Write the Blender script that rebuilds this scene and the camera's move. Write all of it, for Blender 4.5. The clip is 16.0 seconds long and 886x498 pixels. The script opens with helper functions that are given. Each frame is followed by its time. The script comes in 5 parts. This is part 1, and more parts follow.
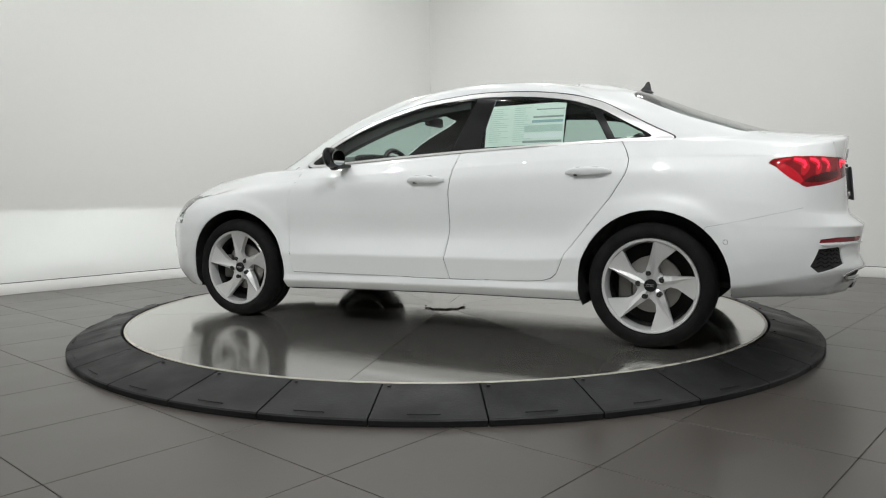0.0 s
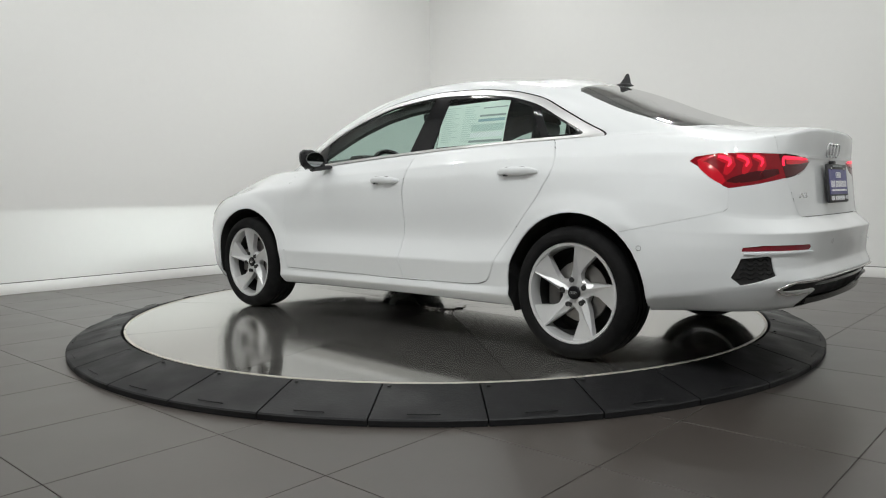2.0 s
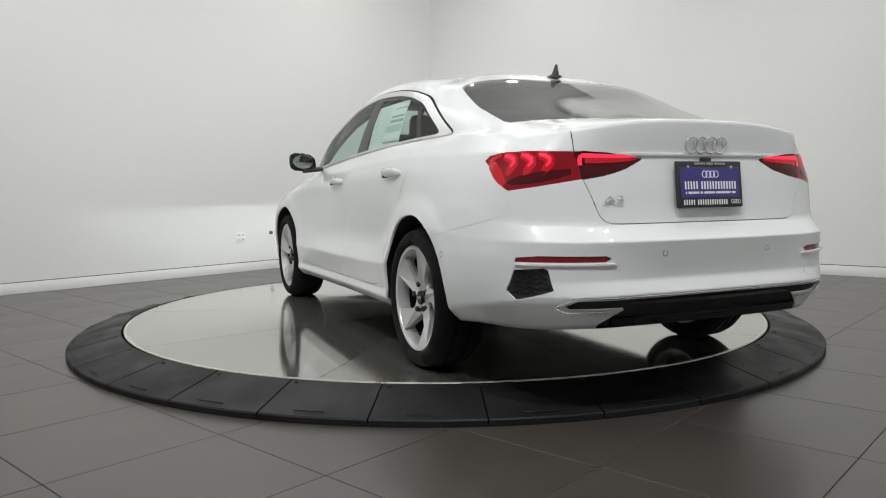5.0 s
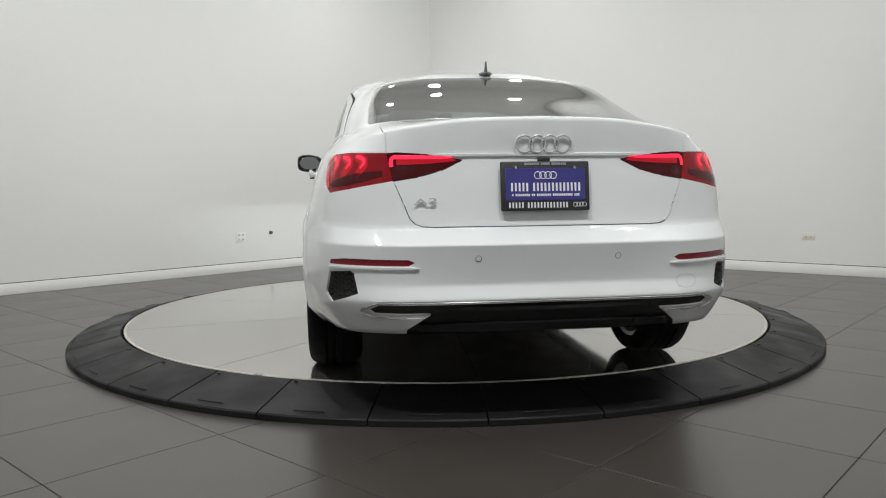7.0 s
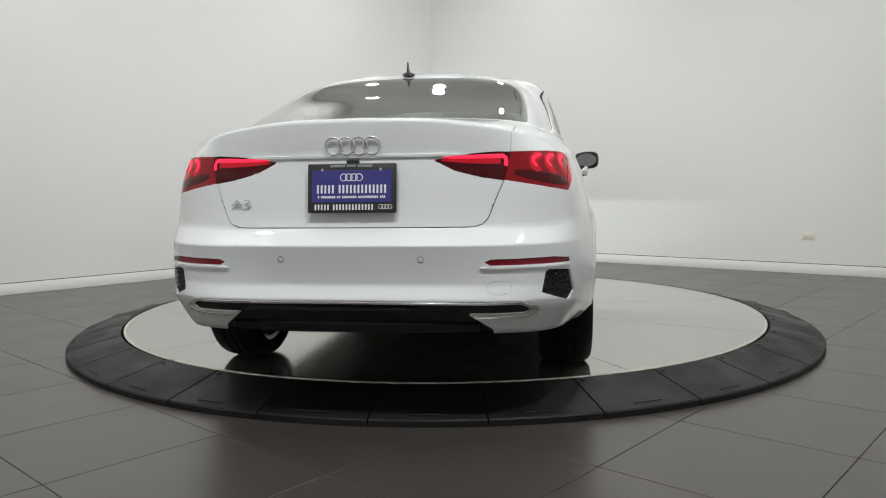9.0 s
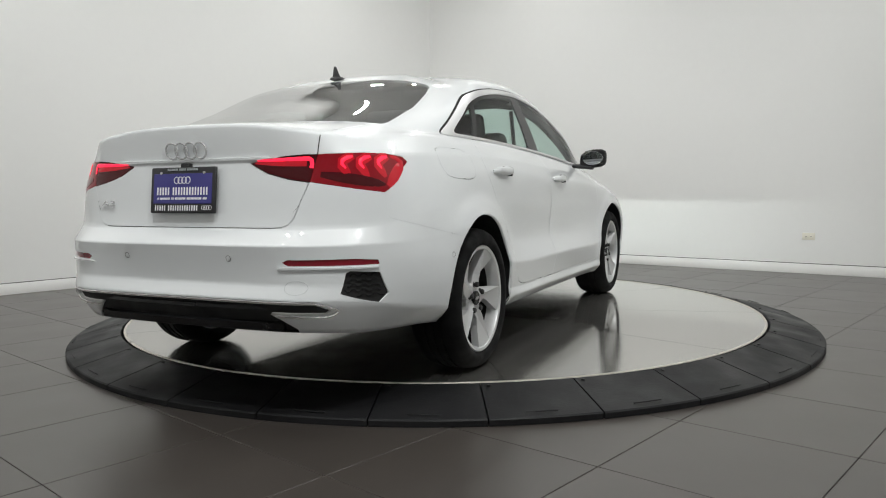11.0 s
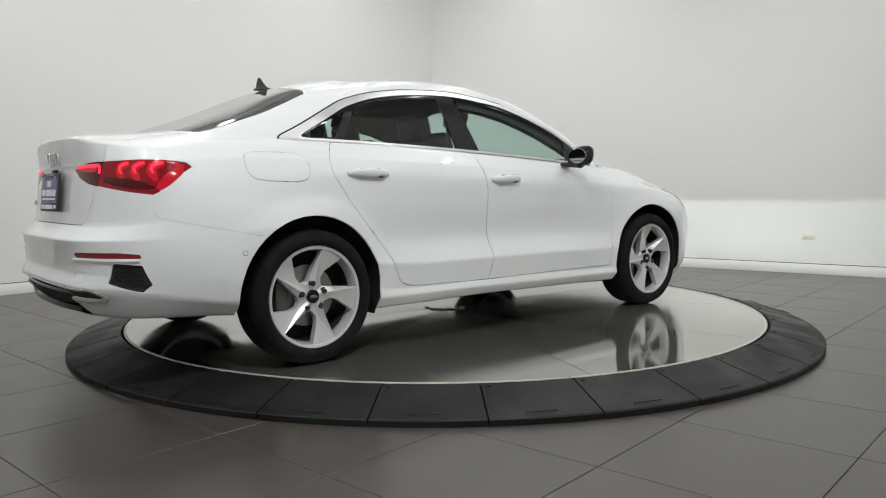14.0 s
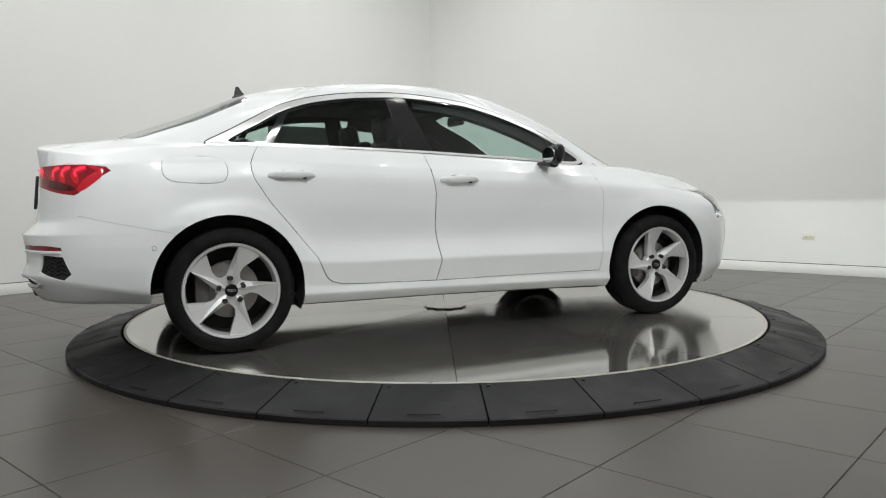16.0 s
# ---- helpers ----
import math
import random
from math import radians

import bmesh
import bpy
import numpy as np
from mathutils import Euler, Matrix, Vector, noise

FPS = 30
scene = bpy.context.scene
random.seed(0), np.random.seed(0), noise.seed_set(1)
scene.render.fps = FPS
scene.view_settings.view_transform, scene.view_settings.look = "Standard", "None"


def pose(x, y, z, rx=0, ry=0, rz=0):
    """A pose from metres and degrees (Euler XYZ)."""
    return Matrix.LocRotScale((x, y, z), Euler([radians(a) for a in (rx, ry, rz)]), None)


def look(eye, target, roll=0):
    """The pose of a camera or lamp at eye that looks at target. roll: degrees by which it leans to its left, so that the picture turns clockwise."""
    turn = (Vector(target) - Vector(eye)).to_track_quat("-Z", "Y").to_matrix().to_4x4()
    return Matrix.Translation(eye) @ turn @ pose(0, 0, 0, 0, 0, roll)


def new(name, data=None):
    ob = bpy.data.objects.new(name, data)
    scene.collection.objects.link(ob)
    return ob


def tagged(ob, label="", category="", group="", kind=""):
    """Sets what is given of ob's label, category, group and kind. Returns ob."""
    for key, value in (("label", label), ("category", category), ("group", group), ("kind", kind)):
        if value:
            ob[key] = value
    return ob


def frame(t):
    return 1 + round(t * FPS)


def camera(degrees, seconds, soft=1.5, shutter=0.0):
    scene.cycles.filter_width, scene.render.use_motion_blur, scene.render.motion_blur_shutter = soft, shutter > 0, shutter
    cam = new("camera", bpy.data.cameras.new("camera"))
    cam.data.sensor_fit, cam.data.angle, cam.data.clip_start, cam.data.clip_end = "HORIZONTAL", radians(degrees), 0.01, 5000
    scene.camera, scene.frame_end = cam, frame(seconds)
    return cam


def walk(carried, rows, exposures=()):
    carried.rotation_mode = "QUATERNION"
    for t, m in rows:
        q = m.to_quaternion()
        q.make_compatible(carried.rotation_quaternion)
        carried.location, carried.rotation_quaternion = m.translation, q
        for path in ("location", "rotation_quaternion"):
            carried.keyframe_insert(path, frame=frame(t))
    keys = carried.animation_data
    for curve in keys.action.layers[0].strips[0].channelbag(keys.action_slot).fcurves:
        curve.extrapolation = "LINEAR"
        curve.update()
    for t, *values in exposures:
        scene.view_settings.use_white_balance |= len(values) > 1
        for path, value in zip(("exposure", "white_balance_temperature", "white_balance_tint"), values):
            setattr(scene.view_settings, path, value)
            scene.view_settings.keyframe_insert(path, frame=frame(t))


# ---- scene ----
cam = camera(61.67, 16.0, soft=1.1)
EYE = Vector((0.0, -5.097, 0.806))
YAW, PITCH, ROLL = radians(-0.11), radians(-4.55), -0.66
AIM = EYE + Vector((math.sin(YAW) * math.cos(PITCH), math.cos(YAW) * math.cos(PITCH), math.sin(PITCH)))
walk(cam, [(0.0, look(EYE, AIM, ROLL)), (16.0, look(EYE, AIM, ROLL))])


def heading(t):
    """The turntable's angle in degrees at t seconds."""
    return 89.74 - 8.1795 * (t - 8) - 0.0161 * (t - 8) ** 2


# ---- world and light ----
world = bpy.data.worlds.new("world")
world.use_nodes = True
scene.world = world
world.node_tree.nodes["Background"].inputs[0].default_value = (0.9, 0.95, 1.0, 1)
world.node_tree.nodes["Background"].inputs[1].default_value = 0.05
scene.view_settings.exposure = 0.0

FLOOR_Z = -0.091
CEIL_Z = 4.6
LAMPS = [(-1.1, 3.25, 0.40), (-0.1, 2.55, 0.8), (1.14, 3.65, 0.40), (-2.1, 0.9, 0.75), (2.1, 0.9, 0.75), (-3.5, 0.15, 0.7), (-3.0, -0.75, 0.7), (3.5, 0.15, 0.7), (3.0, -0.75, 0.7),
         (-2.5, -1.9, 0.25), (-2.0, -2.5, 0.15), (2.5, -1.9, 0.25), (2.0, -2.5, 0.15)]
LAMP_WATTS = 30
LAMP_TINT = (0.985, 1.0, 0.985)
for lx, ly, part_of in LAMPS:
    ld = bpy.data.lights.new("downlight_lamp", "AREA")
    ld.shape, ld.size, ld.energy, ld.color = "DISK", 0.14, LAMP_WATTS * part_of, LAMP_TINT
    lo = new("downlight_lamp", ld)
    lo.location = (lx, ly, CEIL_Z - 0.05)
# fill spots added out of view, high by the camera, turned towards the turntable
SPOTS = [((-0.8, -4.55, 4.35), (-0.7, -0.6, 0.8)), ((0.8, -4.55, 4.35), (0.7, -0.6, 0.8))]
SPOT_WATTS = 275
for at, aim in SPOTS:
    ld = bpy.data.lights.new("fill_spot_lamp", "SPOT")
    ld.energy, ld.color, ld.shadow_soft_size = SPOT_WATTS, LAMP_TINT, 0.07
    ld.spot_size, ld.spot_blend = radians(74), 0.45
    lo = new("fill_spot_lamp", ld)
    lo.matrix_basis = Matrix.Translation(at) @ (Vector(aim) - Vector(at)).to_track_quat("-Z", "Y").to_matrix().to_4x4()


# ---- materials ----
def mat(name, base=(0.8, 0.8, 0.8), rough=0.5, metal=0.0, coat=0.0, noise_amt=0.06, noise_scale=6.0, bump=0.0, bump_scale=60.0,
        spec=0.5, emit=None, emit_strength=0.0, rough_var=0.08, island=0.0, aniso=0.0):
    m = bpy.data.materials.new(name)
    m.use_nodes = True
    nt = m.node_tree
    b = nt.nodes["Principled BSDF"]
    b.inputs["Base Color"].default_value = (*base, 1)
    b.inputs["Roughness"].default_value = rough
    b.inputs["Metallic"].default_value = metal
    b.inputs["Coat Weight"].default_value = coat
    b.inputs["Coat Roughness"].default_value = 0.03
    b.inputs["Specular IOR Level"].default_value = spec
    b.inputs["Anisotropic"].default_value = aniso
    if emit:
        b.inputs["Emission Color"].default_value = (*emit, 1)
        b.inputs["Emission Strength"].default_value = emit_strength
    tc = nt.nodes.new("ShaderNodeTexCoord")
    if noise_amt or rough_var:
        n1 = nt.nodes.new("ShaderNodeTexNoise")
        n1.inputs["Scale"].default_value, n1.inputs["Detail"].default_value = noise_scale, 5
        n2 = nt.nodes.new("ShaderNodeTexNoise")
        n2.inputs["Scale"].default_value, n2.inputs["Detail"].default_value = noise_scale * 13, 3
        for n in (n1, n2):
            nt.links.new(tc.outputs["Object"], n.inputs["Vector"])
        add = nt.nodes.new("ShaderNodeMath")
        add.operation = "ADD"
        nt.links.new(n1.outputs["Fac"], add.inputs[0])
        nt.links.new(n2.outputs["Fac"], add.inputs[1])
        src = add.outputs[0]
        if island:
            oi = nt.nodes.new("ShaderNodeObjectInfo")
            mul = nt.nodes.new("ShaderNodeMath")
            mul.operation = "MULTIPLY_ADD"
            mul.inputs[1].default_value = island
            nt.links.new(oi.outputs["Random"], mul.inputs[0])
            nt.links.new(src, mul.inputs[2])
            src = mul.outputs[0]
        rng = nt.nodes.new("ShaderNodeMapRange")
        rng.inputs["From Min"].default_value, rng.inputs["From Max"].default_value = 0.5, 1.5 + island
        rng.inputs["To Min"].default_value, rng.inputs["To Max"].default_value = 1 - noise_amt, 1 + noise_amt
        nt.links.new(src, rng.inputs["Value"])
        mx = nt.nodes.new("ShaderNodeVectorMath")
        mx.operation = "SCALE"
        mx.inputs[0].default_value = base
        nt.links.new(rng.outputs[0], mx.inputs["Scale"])
        nt.links.new(mx.outputs[0], b.inputs["Base Color"])
        r2 = nt.nodes.new("ShaderNodeMapRange")
        r2.inputs["From Min"].default_value, r2.inputs["From Max"].default_value = 0.3, 0.7
        r2.inputs["To Min"].default_value, r2.inputs["To Max"].default_value = max(0.0, rough * (1 - rough_var * 3)), min(1.0, rough * (1 + rough_var * 3))
        nt.links.new(n1.outputs["Fac"], r2.inputs["Value"])
        nt.links.new(r2.outputs[0], b.inputs["Roughness"])
    if bump:
        n3 = nt.nodes.new("ShaderNodeTexNoise")
        n3.inputs["Scale"].default_value, n3.inputs["Detail"].default_value = bump_scale, 4
        nt.links.new(tc.outputs["Object"], n3.inputs["Vector"])
        bp = nt.nodes.new("ShaderNodeBump")
        bp.inputs["Strength"].default_value, bp.inputs["Distance"].default_value = bump, 0.004
        nt.links.new(n3.outputs["Fac"], bp.inputs["Height"])
        nt.links.new(bp.outputs[0], b.inputs["Normal"])
    return m


def glass(name, tint, face=0.05, rough=0.0, power=3.2):
    """Thin sheet of tinted glass: clear in the middle, glossier at a slant."""
    m = bpy.data.materials.new(name)
    m.use_nodes = True
    nt = m.node_tree
    nt.nodes.remove(nt.nodes["Principled BSDF"])
    tr = nt.nodes.new("ShaderNodeBsdfTransparent")
    tr.inputs[0].default_value = (*tint, 1)
    gl = nt.nodes.new("ShaderNodeBsdfGlossy")
    gl.inputs["Roughness"].default_value = rough
    lw = nt.nodes.new("ShaderNodeLayerWeight")
    lw.inputs["Blend"].default_value = 0.5
    pw = nt.nodes.new("ShaderNodeMath")
    pw.operation, pw.inputs[1].default_value = "POWER", power
    fr = nt.nodes.new("ShaderNodeMath")
    fr.operation, fr.inputs[1].default_value, fr.inputs[2].default_value = "MULTIPLY_ADD", 0.9, face
    nt.links.new(lw.outputs["Facing"], pw.inputs[0])
    nt.links.new(pw.outputs[0], fr.inputs[0])
    mx = nt.nodes.new("ShaderNodeMixShader")
    nt.links.new(fr.outputs[0], mx.inputs[0])
    nt.links.new(tr.outputs[0], mx.inputs[1])
    nt.links.new(gl.outputs[0], mx.inputs[2])
    nt.links.new(mx.outputs[0], nt.nodes["Material Output"].inputs[0])
    return m


def steel_plate():
    """Polished steel with fine brushing, faint smears and long soft scratches."""
    m = mat("steel_plate", (0.55, 0.535, 0.505), 0.05, 0.9, noise_amt=0.05, noise_scale=2.2, rough_var=0.16, island=0.25)
    nt = m.node_tree
    b = nt.nodes["Principled BSDF"]
    tc = nt.nodes.new("ShaderNodeTexCoord")
    mp = nt.nodes.new("ShaderNodeMapping")
    mp.inputs["Scale"].default_value = (3, 240, 1)
    n = nt.nodes.new("ShaderNodeTexNoise")
    n.inputs["Scale"].default_value, n.inputs["Detail"].default_value = 1.0, 3
    bp = nt.nodes.new("ShaderNodeBump")
    bp.inputs["Strength"].default_value, bp.inputs["Distance"].default_value = 0.012, 0.002
    nt.links.new(tc.outputs["Object"], mp.inputs[0])
    nt.links.new(mp.outputs[0], n.inputs["Vector"])
    nt.links.new(n.outputs["Fac"], bp.inputs["Height"])
    nt.links.new(bp.outputs[0], b.inputs["Normal"])
    # each plate is brushed a little finer or coarser than its neighbours
    oi = nt.nodes.new("ShaderNodeObjectInfo")
    ad = nt.nodes.new("ShaderNodeMath")
    ad.operation, ad.inputs[1].default_value = "MULTIPLY_ADD", 0.10
    nt.links.new(oi.outputs["Random"], ad.inputs[0])
    nt.links.new(b.inputs["Roughness"].links[0].from_socket, ad.inputs[2])
    nt.links.new(ad.outputs[0], b.inputs["Roughness"])
    return m


M_PAINT = mat("white_car_paint", (0.715, 0.735, 0.748), 0.34, 0.0, coat=1.0, noise_amt=0.004, noise_scale=3, rough_var=0.0, spec=0.4)
M_PAINT.node_tree.nodes["Principled BSDF"].inputs["Coat IOR"].default_value = 1.5
M_PAINT.node_tree.nodes["Principled BSDF"].inputs["Coat Roughness"].default_value = 0.012
M_BLACK = mat("black_plastic", (0.022, 0.022, 0.024), 0.5, noise_amt=0.15, noise_scale=14, bump=0.15, bump_scale=300)
M_GLOSSBLACK = mat("gloss_black", (0.010, 0.010, 0.011), 0.12, noise_amt=0.05, spec=0.3)
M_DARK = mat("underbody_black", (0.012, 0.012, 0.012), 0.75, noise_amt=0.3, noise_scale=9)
M_CHROME = mat("satin_aluminium", (0.62, 0.62, 0.63), 0.2, 0.95, noise_amt=0.03)
M_BRIGHT = mat("bright_chrome", (0.80, 0.80, 0.81), 0.12, 0.8, noise_amt=0.02)
M_RUBBER = mat("tyre_rubber", (0.0065, 0.0065, 0.0068), 0.82, noise_amt=0.2, noise_scale=12, bump=0.1, bump_scale=220, spec=0.18)
M_ALLOY = mat("silver_alloy", (0.60, 0.605, 0.61), 0.38, 0.45, coat=0.15, noise_amt=0.03, noise_scale=10)
M_ALLOYDARK = mat("machined_steel", (0.30, 0.29, 0.28), 0.42, 0.9, noise_amt=0.12, noise_scale=16)
M_IRON = mat("cast_iron", (0.12, 0.115, 0.11), 0.55, 0.6, noise_amt=0.25, noise_scale=20)
M_GLASS = glass("tinted_window_glass", (0.74, 0.86, 0.82), 0.04, power=6.0)
M_GLASSREAR = glass("rear_window_glass", (0.62, 0.68, 0.66), 0.46, power=4.6)
M_MIRROR = mat("mirror_glass", (0.38, 0.40, 0.41), 0.02, 1.0, noise_amt=0)
M_TRIM = mat("satin_trim", (0.72, 0.72, 0.72), 0.38, 0.7, noise_amt=0.02)
M_SEAL = mat("black_rubber_seal", (0.008, 0.008, 0.008), 0.7, noise_amt=0.1, spec=0.2)
M_BADGE = mat("badge_chrome", (0.66, 0.66, 0.67), 0.2, 0.6, noise_amt=0.03)
M_SEAT = mat("black_leather", (0.016, 0.016, 0.017), 0.45, noise_amt=0.2, noise_scale=10, bump=0.25, bump_scale=130)
M_TRIMGREY = mat("dark_grey_trim", (0.06, 0.06, 0.062), 0.6, noise_amt=0.12)
M_RED = mat("red_lens", (0.14, 0.003, 0.007), 0.10, coat=0.1, noise_amt=0.12, noise_scale=30, spec=0.3, emit=(1.0, 0.006, 0.03), emit_strength=0.07)
M_REDDARK = mat("dark_red_lens", (0.03, 0.0015, 0.003), 0.1, coat=0.1, noise_amt=0.15, noise_scale=30, spec=0.3, emit=(1.0, 0.006, 0.03), emit_strength=0.02)
M_REDGLOW = mat("lit_red_led", (0.4, 0.006, 0.01), 0.2, noise_amt=0, rough_var=0, spec=0.15, emit=(1.0, 0.022, 0.065), emit_strength=1.5)
M_REDMID = mat("glowing_red_lens", (0.30, 0.006, 0.012), 0.12, coat=0.1, noise_amt=0.1, noise_scale=40, spec=0.3, emit=(1.0, 0.010, 0.035), emit_strength=0.20)
M_REFLECT = mat("red_reflector", (0.20, 0.008, 0.016), 0.14, coat=0.2, spec=0.3, noise_amt=0.12, noise_scale=60)
M_HEADGLASS = glass("clear_lens", (0.93, 0.95, 0.96))
M_HEADGLOW = mat("lit_headlamp", (1, 1, 1), 0.3, noise_amt=0, rough_var=0, emit=(0.93, 1.0, 0.95), emit_strength=29000.0)
M_AMBER = mat("amber_marker", (0.7, 0.2, 0.03), 0.2, coat=1.0, noise_amt=0.05)
M_STEEL = steel_plate()
M_RING = mat("black_rubber_ring", (0.012, 0.012, 0.013), 0.52, spec=0.22, noise_amt=0.22, noise_scale=3.5, bump=0.2, bump_scale=120, island=0.3, rough_var=0.1)
M_BOLT = mat("dark_bolt", (0.015, 0.015, 0.015), 0.6, noise_amt=0.1)
M_TILE = mat("grey_porcelain_tile", (0.056, 0.048, 0.0425), 0.31, spec=0.75, noise_amt=0.10, noise_scale=2.6, island=0.6, rough_var=0.02)
M_GROUT = mat("grout", (0.035, 0.026, 0.021), 0.85, noise_amt=0.25, noise_scale=20)
M_WALL = mat("white_wall_paint", (0.765, 0.765, 0.752), 0.6, noise_amt=0.012, noise_scale=1.1, bump=0.03, bump_scale=90, rough_var=0.06)
M_BASE = mat("white_baseboard", (0.82, 0.815, 0.80), 0.4, noise_amt=0.02)
M_GAP = mat("shadow_gap", (0.05, 0.05, 0.05), 0.8, noise_amt=0.1)
M_CEIL = mat("ceiling_paint", (0.82, 0.82, 0.81), 0.8, noise_amt=0.04)
M_LAMPGLOW = mat("downlight_glow", (1, 1, 1), 0.5, noise_amt=0, rough_var=0, emit=(1, 0.98, 0.94), emit_strength=40)
M_OUTLET = mat("ivory_plate", (0.72, 0.69, 0.60), 0.4, noise_amt=0.02)
M_PLATEBLUE = mat("blue_plate", (0.035, 0.032, 0.20), 0.35, coat=0.3, noise_amt=0.12, noise_scale=20)
M_WHITEINK = mat("white_ink", (0.82, 0.82, 0.84), 0.5, noise_amt=0.02)
M_PAPER = mat("sticker_paper", (0.74, 0.80, 0.76), 0.7, noise_amt=0.03)
M_INK = mat("grey_ink", (0.30, 0.33, 0.33), 0.7, noise_amt=0.1)
M_INKFAINT = mat("faint_ink", (0.50, 0.60, 0.57), 0.7, noise_amt=0.1)
M_INKBLUE = mat("blue_ink", (0.30, 0.42, 0.46), 0.7, noise_amt=0.1)


# ---- mesh helpers ----
def finish(ob, smooth=40):
    me = ob.data
    if smooth:
        for p in me.polygons:
            p.use_smooth = True
        me.set_sharp_from_angle(angle=radians(smooth))
    return ob


def part(name, bm, material, parent=None, label="", smooth=40, m=None):
    """Link a bmesh as one mesh object, under parent where one is given."""
    me = bpy.data.meshes.new(name)
    bm.to_mesh(me)
    bm.free()
    mats = material if isinstance(material, (list, tuple)) else [material]
    for x in mats:
        me.materials.append(x)
    ob = new(name, me)
    if m is not None:
        ob.matrix_basis = m
    if parent is not None:
        ob.parent = parent
    if label:
        ob["label"] = label
    return finish(ob, smooth)


def box(sx, sy, sz, at=(0, 0, 0), bevel=0.0, seg=2, bm=None, rot=None):
    bm2 = bmesh.new()
    bmesh.ops.create_cube(bm2, size=1)
    bmesh.ops.scale(bm2, vec=(sx, sy, sz), verts=bm2.verts)
    if bevel:
        bmesh.ops.bevel(bm2, geom=bm2.edges[:], offset=bevel, segments=seg, affect="EDGES", profile=0.5)
    if rot is not None:
        bmesh.ops.transform(bm2, matrix=rot.to_4x4() if hasattr(rot, "to_4x4") else rot, verts=bm2.verts)
    bmesh.ops.translate(bm2, vec=at, verts=bm2.verts)
    if bm is None:
        return bm2
    tmp = bpy.data.meshes.new("tmp")
    bm2.to_mesh(tmp)
    bm2.free()
    bm.from_mesh(tmp)
    bpy.data.meshes.remove(tmp)
    return bm


def lathe(profile, n=64, axis="y", bm=None, closed=False):
    """Turn (radius, along) pairs about an axis."""
    bm = bm or bmesh.new()
    rings = []
    for r, a in profile:
        ring = []
        for i in range(n):
            w = 2 * math.pi * i / n
            c, s = r * math.cos(w), r * math.sin(w)
            ring.append(bm.verts.new((c, a, s) if axis == "y" else (c, s, a)))
        rings.append(ring)
    pairs = list(zip(rings, rings[1:])) + ([(rings[-1], rings[0])] if closed else [])
    for A, B in pairs:
        for i in range(n):
            k = (i + 1) % n
            bm.faces.new((A[i], A[k], B[k], B[i]))
    bmesh.ops.recalc_face_normals(bm, faces=bm.faces[:])
    return bm


def prism(outline, depth, bevel=0.0):
    """A plate with the (u, v) outline in the xy plane, from z = 0 to depth."""
    bm = bmesh.new()
    f = bm.faces.new([bm.verts.new((u, v, 0)) for u, v in outline])
    ext = bmesh.ops.extrude_face_region(bm, geom=[f])
    bmesh.ops.translate(bm, vec=(0, 0, depth), verts=[v for v in ext["geom"] if isinstance(v, bmesh.types.BMVert)])
    bmesh.ops.recalc_face_normals(bm, faces=bm.faces[:])
    if bevel:
        bmesh.ops.bevel(bm, geom=bm.edges[:], offset=bevel, segments=2, affect="EDGES", profile=0.5)
    return bm


def tube(points, radius, n=8, closed=False, bm=None, cap=True):
    bm = bm or bmesh.new()
    pts = [Vector(p) for p in points]
    rings = []
    for i, p in enumerate(pts):
        a = pts[i - 1] if (i or closed) else p
        b = pts[(i + 1) % len(pts)] if (closed or i < len(pts) - 1) else p
        d = (b - a).normalized()
        u = d.cross(Vector((0, 0, 1)))
        if u.length < 0.05:
            u = d.cross(Vector((0, 1, 0)))
        u.normalize()
        v = d.cross(u)
        rings.append([bm.verts.new(p + radius * (math.cos(2 * math.pi * k / n) * u + math.sin(2 * math.pi * k / n) * v)) for k in range(n)])
    for A, B in list(zip(rings, rings[1:])) + ([(rings[-1], rings[0])] if closed else []):
        for k in range(n):
            bm.faces.new((A[k], A[(k + 1) % n], B[(k + 1) % n], B[k]))
    if cap and not closed:
        bm.faces.new(rings[0][::-1])
        bm.faces.new(rings[-1])
    bmesh.ops.recalc_face_normals(bm, faces=bm.faces[:])
    return bm


def empty(name, label, category, group="", kind=""):
    return tagged(new(name), label, category, group, kind)


# ---- the room ----
def wall(name, a, b, label):
    """A wall 0.2 m thick whose inner face runs from a to b (inside on the right of the way from a to b), with baseboard and shadow gap."""
    a, b = Vector((*a, 0)), Vector((*b, 0))
    d = b - a
    ln = d.length
    d.normalize()
    m = Matrix.Translation((*((a + b) / 2).xy, 0)) @ Matrix.Rotation(math.atan2(d.y, d.x), 4, "Z")
    h = CEIL_Z - FLOOR_Z
    ob = part(name, box(ln + 0.4, 0.2, h, (0, 0.1, FLOOR_Z + h / 2)), M_WALL, m=m)
    tagged(ob, label, "wall", kind="structure")
    bb = part("baseboard", box(ln, 0.012, 0.10, (0, -0.006, FLOOR_Z + 0.05), 0.002), M_BASE, m=m)
    tagged(bb, "low white baseboard along the showroom wall", "baseboard", kind="structure")
    gp = part("trim", box(ln, 0.004, 0.007, (0, -0.002, FLOOR_Z + 0.1035)), M_GAP, m=m)
    tagged(gp, "thin dark shadow line above the white baseboard", "trim", kind="structure")
    return m


